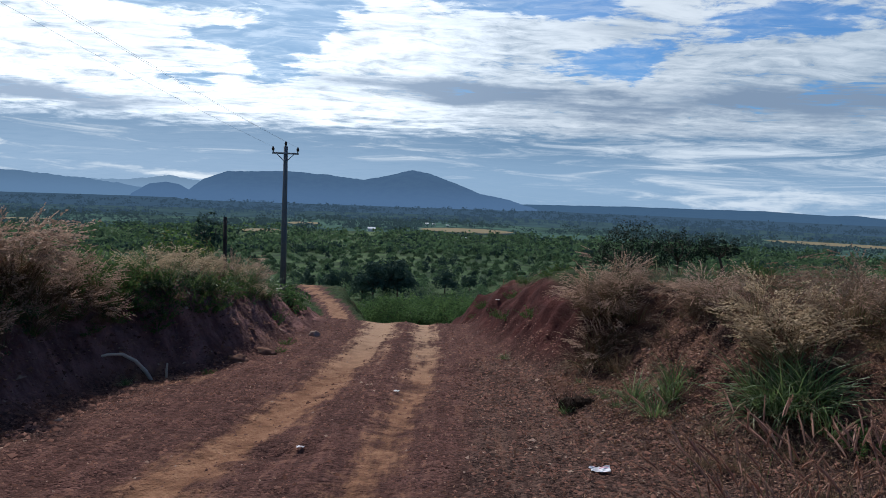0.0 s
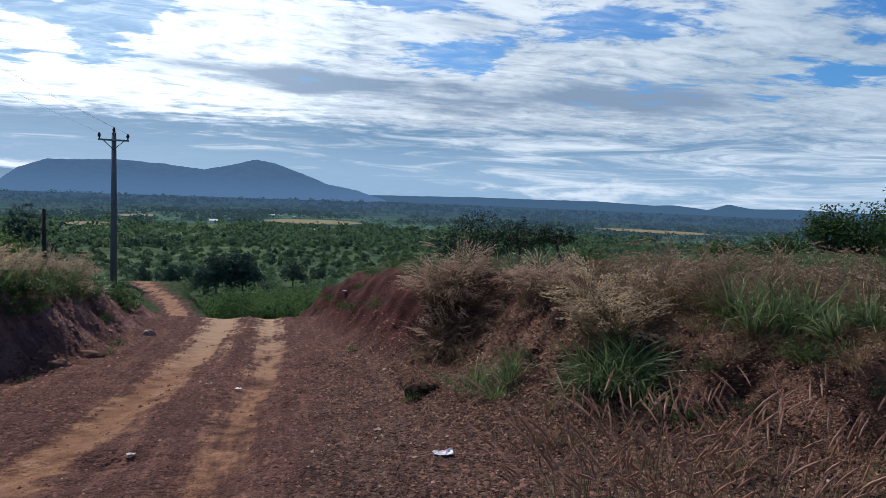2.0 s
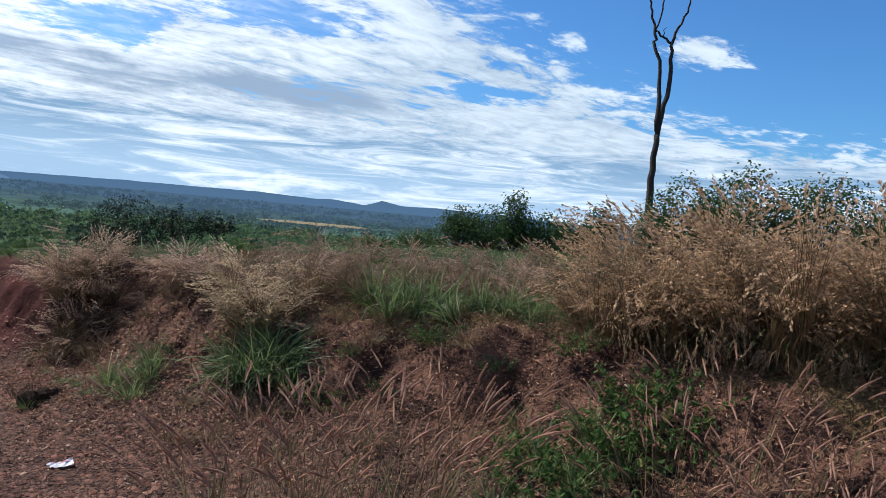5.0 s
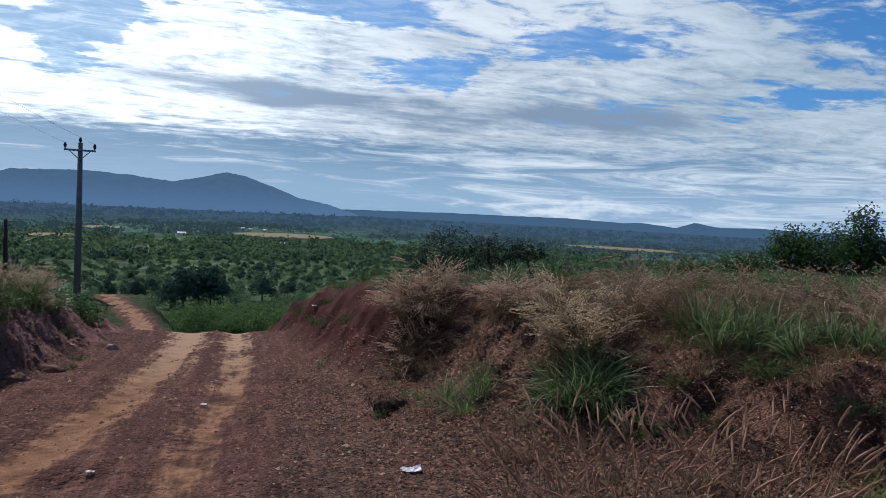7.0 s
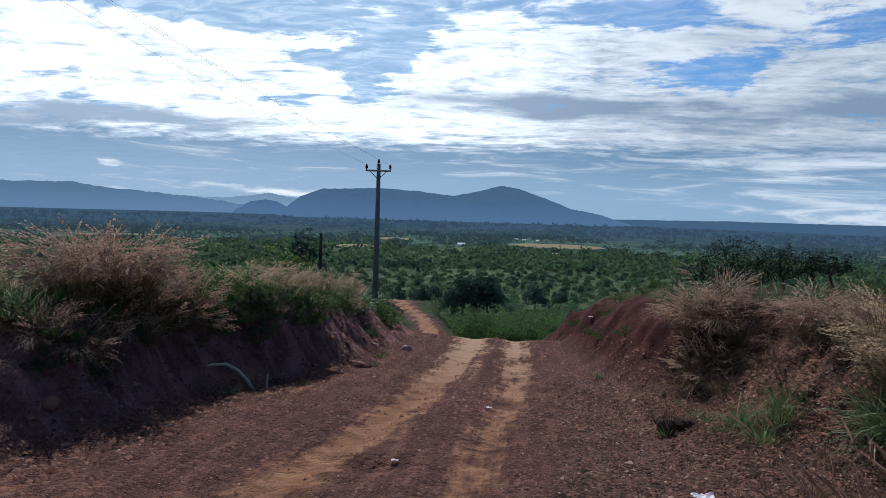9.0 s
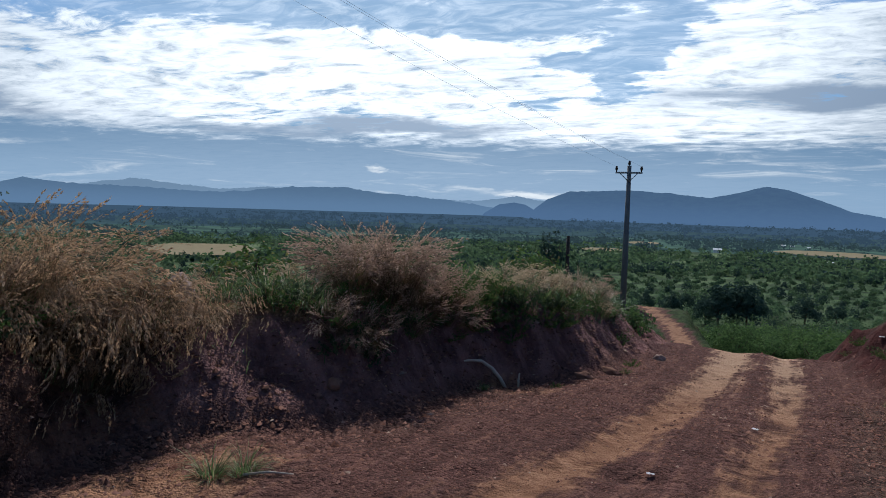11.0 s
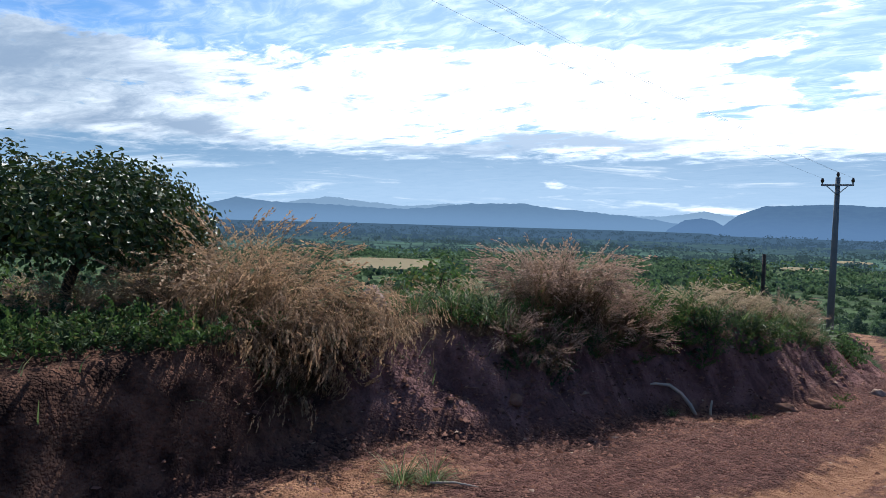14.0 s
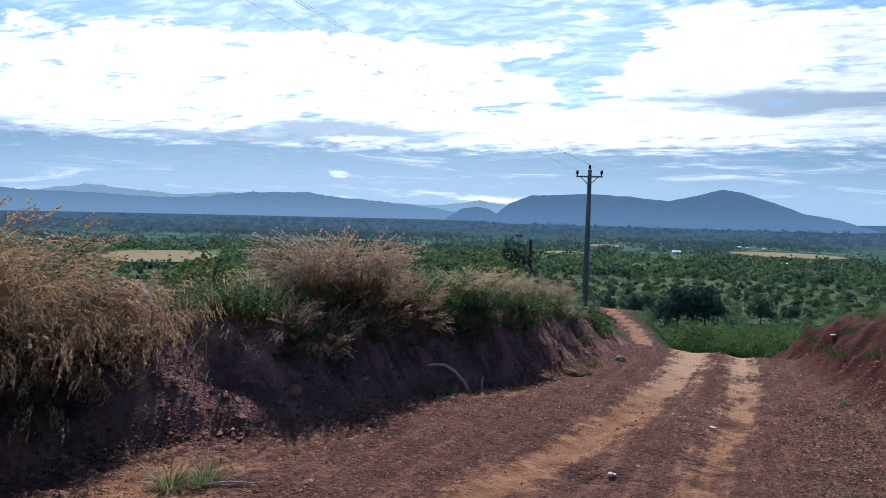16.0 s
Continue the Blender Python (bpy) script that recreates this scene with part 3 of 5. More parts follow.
def build_ground():
    xs, ys = spaced(-5.8, 6.2, 0.065, -4800, 4800, 1.075), spaced(1.4, 14.2, 0.065, -400, 4900, 1.075)
    gx, gy = np.meshgrid(xs, ys)
    z, rise = relief(gx, gy)
    nx, ny = len(xs), len(ys)
    verts = np.stack([gx, gy, z], -1).reshape(-1, 3)
    i = np.arange(nx * ny).reshape(ny, nx)
    faces = np.stack([i[:-1, :-1], i[:-1, 1:], i[1:, 1:], i[1:, :-1]], -1).reshape(-1, 4)
    mesh = bpy.data.meshes.new("ground")
    mesh.from_pydata(verts.tolist(), [], faces.tolist())
    mesh.shade_smooth()
    across = gx - road_middle(gy)
    one, two = tracks(gy)
    wide = np.interp(gy, (2, 6, 10, 13, 30), (0.24, 0.22, 0.24, 0.3, 0.5))
    track = np.maximum(np.exp(-(((gx - one) / wide) ** 2)), np.exp(-(((gx - two) / wide * 1.15) ** 2)) * 0.68)
    track = np.maximum(track, 1.0 * np.exp(-(((gx + 3.3) / 0.45) ** 2) - ((gy - 2.8) / 0.8) ** 2))
    track = np.maximum(track, 0.8 * np.exp(-(((gx + 2.75) / 0.4) ** 2) - ((gy - 7.0) / 0.35) ** 2))
    bed = 0.95 * np.exp(-(((across - 0.35 * np.sin((gy - 21) / 3.2)) / 0.33) ** 4))
    track = (track * (1 - smooth(14.5, 17, gy)) + bed * smooth(14.5, 17, gy)) * (1 - smooth(0.05, 0.3, rise))
    face = np.clip(rise * (1 - rise) * 4, 0, 1)
    red = np.where(gx < road_middle(gy), 0.0, face * smooth(7.0, 8.5, gy) + 0.3 * face) * (1 - smooth(16, 22, gy))
    cut = np.where(gx < road_middle(gy), smooth(0.0, 0.25, rise) * (1 - smooth(0.9, 1.0, rise)) * smooth(2.7, 3.8, gy), 0)
    far = np.hypot(gx, gy)
    green = rise * smooth(0.75, 0.98, rise) * np.where(gx < -3, 0.75 * smooth(9, 30, far), 0.75 * smooth(7, 10, far)) + 0.55 * smooth(12, 24, far) * rise
    # less straw on the near left strip, which is coloured dark as shaded
    dry = smooth(0.7, 1.0, rise) * (0.75 + rugged(gx, gy, 0.3, 51)) * (1 - smooth(20, 60, far)) * np.where(gx > 0, 1 - 0.8 * smooth(7.5, 9.5, far), 1 - 0.85 * (1 - smooth(3.2, 4.6, gy)) * smooth(-7.5, -6.0, gx))
    beside = smooth(0.4, 0.7, np.abs(across - 0.35 * np.sin((gy - 21) / 3.2))) * smooth(15, 18, gy) * (1 - smooth(40, 60, gy))
    dry, green = np.maximum(dry, 0.4 * beside), np.maximum(green, 0.8 * beside)
    # leaf mulch on the right; on the near left bank, painted shade
    mulch_and_shade = np.where(gx > road_middle(gy), smooth(-0.25, 0.35, rise + 0.3 * smooth(-1.3, 0.0, gx - right_toe(gy)) - 0.3 + 0.5 * rugged(gx, gy, 0.9, 77)) * (1 - 0.85 * smooth(7.2, 8.6, gy)), np.maximum(0.12 * smooth(0.2, 0.8, rise), smooth(0.0, 0.2, rise) * (1 - smooth(2.9, 3.8, gy)) * smooth(-7.0, -6.0, gx)))
    verge = smooth(0.1, 1.0, gx - two) * (1 - smooth(8.0, 10.5, gy)) + 0.5 * smooth(-0.4, -1.6, gx - one) * (1 - smooth(9.0, 12.0, gy))
    for name, values in (("verge", verge), ("mulch_and_shade", mulch_and_shade), ("cut", cut), ("track", track), ("bare", red), ("green", green), ("dry", dry)):
        mesh.attributes.new(name, "FLOAT", "POINT").data.foreach_set("value", np.clip(values, 0, 1).ravel().astype(np.float32))
    mesh.materials.append(GROUND)
    return tagged(new("ground", mesh), "red laterite track cut through grassy hillside above a wide green plain", "ground", kind="structure")


def height(x, y):
    return float(relief(x, y)[0])


build_ground()

# ---- far hills ----


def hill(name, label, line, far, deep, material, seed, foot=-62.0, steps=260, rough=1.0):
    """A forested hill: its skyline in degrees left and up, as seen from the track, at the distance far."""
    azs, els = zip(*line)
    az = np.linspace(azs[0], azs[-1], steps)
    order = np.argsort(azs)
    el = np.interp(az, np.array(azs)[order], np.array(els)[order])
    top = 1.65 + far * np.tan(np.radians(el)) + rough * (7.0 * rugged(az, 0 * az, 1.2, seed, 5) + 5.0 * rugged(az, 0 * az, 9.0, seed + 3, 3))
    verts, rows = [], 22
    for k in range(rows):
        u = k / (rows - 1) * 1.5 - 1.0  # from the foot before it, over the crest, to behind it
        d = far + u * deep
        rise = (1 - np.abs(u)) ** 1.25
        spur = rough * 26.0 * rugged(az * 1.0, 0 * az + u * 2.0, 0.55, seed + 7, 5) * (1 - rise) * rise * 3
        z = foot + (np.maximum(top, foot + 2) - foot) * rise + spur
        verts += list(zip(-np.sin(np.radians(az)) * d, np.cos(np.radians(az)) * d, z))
    i = np.arange(rows * steps).reshape(rows, steps)
    faces = np.stack([i[:-1, :-1], i[:-1, 1:], i[1:, 1:], i[1:, :-1]], -1).reshape(-1, 4)
    mesh = bpy.data.meshes.new(name)
    mesh.from_pydata(verts, [], faces.tolist())
    mesh.shade_smooth()
    mesh.materials.append(material)
    return tagged(new(name, mesh), label, "hill", kind="structure")


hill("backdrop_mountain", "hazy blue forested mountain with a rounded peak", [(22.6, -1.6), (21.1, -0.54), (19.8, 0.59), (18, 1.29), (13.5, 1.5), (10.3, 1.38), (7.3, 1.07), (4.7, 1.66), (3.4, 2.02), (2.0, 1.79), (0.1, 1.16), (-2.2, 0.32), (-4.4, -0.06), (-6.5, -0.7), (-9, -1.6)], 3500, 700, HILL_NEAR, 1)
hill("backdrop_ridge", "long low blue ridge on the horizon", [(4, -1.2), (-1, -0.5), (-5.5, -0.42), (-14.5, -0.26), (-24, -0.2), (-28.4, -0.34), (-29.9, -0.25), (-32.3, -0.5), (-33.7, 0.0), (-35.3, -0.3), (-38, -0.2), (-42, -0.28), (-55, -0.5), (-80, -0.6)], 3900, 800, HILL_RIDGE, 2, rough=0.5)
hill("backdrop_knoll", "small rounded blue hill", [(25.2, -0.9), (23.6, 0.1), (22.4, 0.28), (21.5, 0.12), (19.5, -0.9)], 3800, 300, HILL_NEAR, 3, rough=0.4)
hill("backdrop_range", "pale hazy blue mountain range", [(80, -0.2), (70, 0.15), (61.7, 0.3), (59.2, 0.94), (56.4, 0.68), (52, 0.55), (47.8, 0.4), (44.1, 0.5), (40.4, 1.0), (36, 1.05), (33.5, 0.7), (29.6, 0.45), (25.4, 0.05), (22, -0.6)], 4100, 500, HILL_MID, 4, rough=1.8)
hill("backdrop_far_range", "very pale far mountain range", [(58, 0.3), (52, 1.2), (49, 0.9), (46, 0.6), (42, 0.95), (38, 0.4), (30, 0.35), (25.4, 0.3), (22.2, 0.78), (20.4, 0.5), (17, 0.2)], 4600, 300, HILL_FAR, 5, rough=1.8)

# ---- building blocks ----


def link(name, bm, material, parent=None, label="", at=None):
    mesh = bpy.data.meshes.new(name)
    bm.to_mesh(mesh)
    bm.free()
    mesh.materials.append(material)
    ob = new(name, mesh)
    if parent:
        ob.parent = parent
    if at is not None:
        ob.matrix_basis = at
    return tagged(ob, label)


part = link


def raw(name, verts, faces, material, parent=None, label="", soft=False):
    mesh = bpy.data.meshes.new(name)
    mesh.from_pydata(verts, [], faces)
    if soft:
        mesh.shade_smooth()
    mesh.materials.append(material)
    ob = new(name, mesh)
    if parent:
        ob.parent = parent
    return tagged(ob, label)


def tube(bm, points, radii, sides=8):
    """A tapered, capped tube along points."""
    rings = []
    for k, p in enumerate(points):
        p = Vector(p)
        ahead = Vector(points[min(k + 1, len(points) - 1)]) - Vector(points[max(k - 1, 0)])
        side = ahead.cross(Vector((0.31, 0.95, 0.02))).normalized()
        up = ahead.cross(side).normalized()
        rings.append([bm.verts.new(p + radii[k] * (math.cos(a) * side + math.sin(a) * up)) for a in (2 * math.pi * s / sides for s in range(sides))])
    for a, b in zip(rings, rings[1:]):
        for s in range(sides):
            bm.faces.new((a[s], a[(s + 1) % sides], b[(s + 1) % sides], b[s])).smooth = True
    bm.faces.new(rings[0][::-1])
    bm.faces.new(rings[-1])


def box(bm, centre, size, bevel=0.0):
    got = bmesh.ops.create_cube(bm, size=1.0, matrix=Matrix.Translation(centre) @ Matrix.Diagonal((*size, 1)))
    if bevel:
        edges = list({e for v in got["verts"] for e in v.link_edges})
        bmesh.ops.bevel(bm, geom=edges, offset=bevel, segments=1, affect="EDGES")


def empty(name, at, label, category, group="", kind=""):
    ob = new(name)
    ob.matrix_basis = at
    return tagged(ob, label, category, group, kind)


def spot(az, d):
    return -d * math.sin(radians(az)), d * math.cos(radians(az))


def ground_at(az, el):
    """Where the line of sight from the eye at that bearing and fall meets the ground."""
    way, p = toward(az, el), Vector((0, 0, 1.65))
    for _ in range(3000):
        p = p + way * 0.02
        if p.z < height(p.x, p.y):
            break
    return p.x, p.y


# ---- the power line ----


def build_pole():
    x, y = spot(13.5, 38.0)
    base = height(x, y) - 0.05
    top = 1.65 + 38.0 * math.tan(radians(3.8))
    tall = top - base
    line = Matrix.Rotation(radians(10), 4, "Z")
    pole = empty("utility_pole", pose(x, y, base, 0, 0, 8), "grey concrete power pole with a steel crossarm on the slope", "utility pole")
    bm = bmesh.new()
    tube(bm, [(0, 0, 0), (0, 0, tall * 0.5), (0, 0, tall - 0.25)], [0.17, 0.14, 0.105], 14)
    part("shaft", bm, CONCRETE, pole)
    bm = bmesh.new()
    box(bm, (0, -0.13, tall - 0.62), (1.36, 0.07, 0.09), 0.008)
    part("crossarm", bm, STEEL, pole, "galvanised steel crossarm")
    for s in (-1, 1):
        bm = bmesh.new()
        tube(bm, [(s * 0.46, -0.15, tall - 0.64), (0.0, -0.13, tall - 1.08)], [0.022, 0.022], 6)
        part("brace", bm, STEEL, pole)
    for sx, z in ((-0.63, tall - 0.56), (0.63, tall - 0.56), (0.0, tall - 0.27)):
        bm = bmesh.new()
        yy = -0.13 if sx else 0.0
        tube(bm, [(sx, yy, z - 0.02), (sx, yy, z + 0.06), (sx, yy, z + 0.07), (sx, yy, z + 0.13), (sx, yy, z + 0.14), (sx, yy, z + 0.2), (sx, yy, z + 0.27)], [0.03, 0.03, 0.075, 0.06, 0.085, 0.06, 0.045], 10)
        part("insulator", bm, PORCELAIN, pole, "brown porcelain insulator")
    for s, (sx, z) in zip((-1, 1, 0), ((-0.63, tall - 0.3), (0.63, tall - 0.3), (0.0, tall - 0.02))):
        a = Matrix(pose(x, y, base, 0, 0, 8)) @ Vector((sx, -0.13, z))
        b = Vector((-15.2 + 0.7 * s, -16.0, 12.4 + (0.35 if s == 0 else 0)))
        bm = bmesh.new()
        points = [a.lerp(b, u / 28) - Vector((0, 0, 3.2 * (u / 28) * (1 - u / 28))) for u in range(29)]
        tube(bm, points, [0.0035] * 29, 5)
        tagged(part("power_cable", bm, CABLE), "thin dark overhead power cable", "cable", "cables of the power line")


build_pole()

# ---- plants ----


def ribbons(rng, base, heading, lean, length, width, droop, segs=4):
    """Blades or stems that rise from base, bend outward and taper. Gives verts, faces, and each one's tip and the way it points."""
    n = len(base)
    lean, length, width, droop = (np.broadcast_to(v, n).astype(float) for v in (lean, length, width, droop))
    ahead = np.stack([np.cos(heading), np.sin(heading), 0 * heading], -1)
    twist = rng.uniform(-0.7, 0.7, n)
    side = np.stack([-np.sin(heading + twist), np.cos(heading + twist), 0 * heading], -1)
    at, rows = base.copy(), []
    for k in range(segs + 1):
        s = k / segs
        w = (width * (1 - 0.9 * s**1.6))[:, None] / 2
        rows += [at - side * w, at + side * w]
        angle = lean + droop * (s + 0.5 / segs) ** 1.4
        way = ahead * np.sin(angle)[:, None] + np.array([0, 0, 1.0]) * np.cos(angle)[:, None]
        if k < segs:
            at = at + way * (length / segs)[:, None]
    verts = np.stack(rows, 1)
    i = (np.arange(n) * 2 * (segs + 1))[:, None]
    faces = np.concatenate([i + np.array([[2 * k, 2 * k + 1, 2 * k + 3, 2 * k + 2]]) for k in range(segs)])
    return verts.reshape(-1, 3), faces, at, way


def plumes(rng, tips, ways, length, hairs, hair, thick):
    """Seed heads: fine hairs set all round the last stretch of each stem."""
    n = len(tips)
    u = rng.uniform(0, 1, (n, hairs))
    root = tips[:, None] - ways[:, None] * (u * length)[..., None] + ways[:, None] * 0.02
    out = rng.normal(0, 1, (n, hairs, 3))
    out /= np.linalg.norm(out, axis=-1, keepdims=True)
    aim = ways[:, None] + out * 0.42
    size = hair * (0.6 + 0.7 * np.sin(np.pi * np.clip(u, 0.08, 1)))
    end = root + aim * size[..., None]
    side = np.cross(aim, rng.normal(0, 1, (n, hairs, 3)))
    side /= np.linalg.norm(side, axis=-1, keepdims=True)
    mid = root + aim * (size * 0.45)[..., None]
    verts = np.stack([root, mid + side * thick / 2, end, mid - side * thick / 2], 2).reshape(-1, 3)
    i = (np.arange(n * hairs) * 4)[:, None]
    return verts, i + np.array([[0, 1, 2, 3]])


def panicles(rng, tips, ways, length, many, spread, size):
    """Nodding seed heads: small pointed spikelets set loosely round the last stretch of each stem."""
    n = len(tips)
    u = rng.uniform(0, 1, (n, many))
    out = rng.normal(0, 1, (n, many, 3))
    out /= np.linalg.norm(out, axis=-1, keepdims=True)
    root = tips[:, None] - ways[:, None] * (u * length)[..., None] + out * (spread * (0.25 + 0.75 * u) * rng.uniform(0.3, 1.0, (n, many)))[..., None]
    aim = ways[:, None] * 1.5 + out * 0.4 - np.array([0, 0, 0.15])
    aim /= np.linalg.norm(aim, axis=-1, keepdims=True)
    long = size * rng.uniform(0.6, 1.4, (n, many))
    side = np.cross(aim, rng.normal(0, 1, (n, many, 3)))
    side /= np.linalg.norm(side, axis=-1, keepdims=True)
    mid = root + aim * (long * 0.45)[..., None]
    half = side * (long * 0.19)[..., None]
    verts = np.stack([root, mid + half, root + aim * long[..., None], mid - half], 2).reshape(-1, 3)
    i = (np.arange(n * many) * 4)[:, None]
    return verts, i + np.array([[0, 1, 2, 3]])


def leaves(rng, at, way, length, width, fold=0.35, out=None):
    """Leaves folded along the midrib, four corners each, from at along way; those of a crown lie more or less along its outside, facing out."""
    n = len(at)
    if out is not None:
        out = out / np.maximum(np.linalg.norm(out, axis=-1, keepdims=True), 1e-6) + rng.normal(0, 0.38, out.shape)
        way = np.cross(out, rng.normal(0, 1, out.shape))
    length, width = np.broadcast_to(length, n)[:, None], np.broadcast_to(width, n)[:, None]
    way = way / np.linalg.norm(way, axis=-1, keepdims=True)
    side = np.cross(way, rng.normal(0, 1, (n, 3)) if out is None else out)
    side /= np.linalg.norm(side, axis=-1, keepdims=True)
    up = np.cross(side, way)
    mid = at + way * length * 0.5
    verts = np.stack([at, mid + side * width / 2 + up * width * fold, at + way * length - up * length * 0.15, mid - side * width / 2 + up * width * fold], 1).reshape(-1, 3)
    i = (np.arange(n) * 4)[:, None]
    return verts, np.concatenate([i + np.array([[0, 1, 2]]), i + np.array([[0, 2, 3]])], 1).reshape(-1, 3)


def merged(*pieces):
    verts, faces, at = [], [], 0
    for v, f in pieces:
        verts.append(v)
        faces += (f + at).tolist()
        at += len(v)
    return np.concatenate(verts).tolist(), faces


def disc(rng, n, rx, ry, power=0.6):
    a, r = rng.uniform(0, 2 * np.pi, n), rng.uniform(0, 1, n) ** power
    return np.stack([rx * r * np.cos(a), ry * r * np.sin(a), np.full(n, -0.04)], -1), a, r


PARK = Matrix.Translation((0, 0, -400))  # where the first of each kind would stand; it is moved to its own place below


def feather_grass(seed, head, label, tall=0.95, stems=135, spread=0.25, droop=1.3, seed_size=0.03, head_long=0.17):
    rng = np.random.RandomState(seed)
    ob = empty("feather_grass_clump", PARK, label, "grass", "feathery grass on the banks")
    # stems stand in sprays that lean and nod together
    sprays = stems // 7
    root, a, r = disc(rng, sprays, spread, spread)
    bend, long = droop * rng.uniform(0.45, 1.45, sprays), rng.uniform(0.3, 0.98, sprays)
    k = rng.randint(0, sprays, stems)
    base = root[k] + rng.normal(0, 0.018, (stems, 3)) * np.array([1, 1, 0])
    head_to = a[k] + rng.normal(0, 0.35, sprays)[k] + rng.normal(0, 0.16, stems)
    size = tall * long[k] * rng.uniform(0.8, 1.08, stems)
    v, f, tips, ways = ribbons(rng, base, head_to, 0.06 + 0.45 * r[k] + rng.normal(0, 0.06, stems), size, 0.0055, bend[k] * rng.uniform(0.8, 1.2, stems), 6)
    n = stems // 2
    base2, a2, r2 = disc(rng, n, spread * 1.1, spread * 1.1)
    v2, f2, _, _ = ribbons(rng, base2, a2 + rng.normal(0, 0.6, n), 0.2 + 0.5 * r2, tall * rng.uniform(0.25, 0.6, n), 0.009, rng.uniform(0.9, 2.2, n), 4)
    raw("stalk", *merged((v, f), (v2, f2)), GRASS_DRY, ob)
    raw("plume", *merged(panicles(rng, tips, ways, head_long, int(12 + 45 * head_long), 0.011, seed_size)), head, ob)
    return ob


def green_tuft(seed, label, long=0.68, blades=105, spread=0.18, wide=0.0155, material=None):
    rng = np.random.RandomState(seed)
    ob = empty("grass_tuft", PARK, label, "grass", "green tufts on the banks")
    base, a, r = disc(rng, blades, spread, spread)
    v, f, _, _ = ribbons(rng, base, a + rng.normal(0, 0.5, blades), 0.1 + 0.7 * r * rng.uniform(0.3, 1.2, blades), long * rng.uniform(0.3, 1.2, blades), wide * rng.uniform(0.6, 1.3, blades), rng.uniform(0.5, 2.6, blades), 6)
    raw("foliage", *merged((v, f)), material or GRASS_GREEN, ob)
    n = blades // 3
    base, a, r = disc(rng, n, spread, spread)
    v, f, _, _ = ribbons(rng, base, a, 0.5 + 0.5 * r, long * rng.uniform(0.3, 0.8, n), wide * 0.8, rng.uniform(1.0, 2.2, n), 4)
    raw("thatch", *merged((v, f)), GRASS_DRY, ob, "dry straw-coloured blades at the foot")
    return ob


def weed(seed, label, tall=0.5, stems=26, per=18, leaf=0.06, material=None, spread=0.28):
    rng = np.random.RandomState(seed)
    ob = empty("leafy_weed", PARK, label, "weed", "leafy weeds on the banks")
    base, a, r = disc(rng, stems, spread, spread)
    size = tall * rng.uniform(0.5, 1.15, stems)
    v, f, tips, ways = ribbons(rng, base, a, 0.1 + 0.7 * r, size, 0.008, rng.uniform(0.1, 1.0, stems), 4)
    raw("stalk", *merged((v, f)), BARK, ob)
    k = np.repeat(np.arange(stems), per)
    u = rng.uniform(0.2, 1.0, len(k))
    rows = v.reshape(stems, 5, 2, 3).mean(2)
    fl = u * 4
    lo = np.minimum(fl.astype(int), 3)
    at = rows[k, lo] + (rows[k, lo + 1] - rows[k, lo]) * (fl - lo)[:, None]
    way = rng.normal(0, 1, (len(k), 3)) + np.array([0, 0, 0.35])
    lv, lf = leaves(rng, at, way, leaf * rng.uniform(0.6, 1.4, len(k)), leaf * 0.55)
    raw("foliage", *merged((lv, lf)), material or WEED_LEAF, ob)
    return ob


def foxtail(seed, label, tall=0.8, stems=46, spread=0.22):
    rng = np.random.RandomState(seed)
    ob = empty("foxtail_grass_clump", PARK, label, "grass", "foxtail grass beside the track")
    base, a, r = disc(rng, stems, spread, spread)
    size = tall * rng.uniform(0.55, 1.15, stems)
    v, f, tips, ways = ribbons(rng, base, a + rng.normal(0, 0.4, stems), 0.05 + 0.42 * r, size, 0.006, rng.uniform(0.05, 0.5, stems), 5)
    n = stems // 2
    base2, a2, r2 = disc(rng, n, spread, spread)
    v2, f2, _, _ = ribbons(rng, base2, a2, 0.2 + 0.6 * r2, tall * rng.uniform(0.3, 0.75, n), 0.011, rng.uniform(0.7, 2.0, n), 5)
    raw("stalk", *merged((v, f), (v2, f2)), GRASS_DRY, ob)
    for k in range(stems):
        bend = Vector(ways[k]).normalized()
        tip = Vector(tips[k]) - bend * 0.02
        long = 0.09 + 0.08 * rng.uniform()
        sag = Vector((bend.x * 0.14, bend.y * 0.14, -0.14)) * long
        bm = bmesh.new()
        points = [tip + bend * long * u + sag * u * u for u in (0, 0.12, 0.4, 0.75, 1.0)]
        tube(bm, points, [0.0015, 0.004, 0.0055, 0.004, 0.001], 5)
        m = bpy.data.meshes.new("spike")
        bm.to_mesh(m)
        bm.free()
        core_v = np.array([q.co[:] for q in m.vertices])
        core_f = np.array([list(p.vertices) + [p.vertices[0]] * 0 for p in m.polygons if len(p.vertices) == 4])
        bpy.data.meshes.remove(m)
        hv, hf = plumes(rng, np.array([points[-1]]), np.array([bend + sag / long * 1.2]), long, 60, 0.019, 0.004)
        raw("spike", *merged((core_v, core_f), (hv, hf)), FOXTAIL, ob)
    return ob


def loose(ob):
    for o in ob.children:
        if o.name.split(".")[0] in ("stalk", "plume", "foliage", "thatch"):
            tagged(o, kind="stuff")


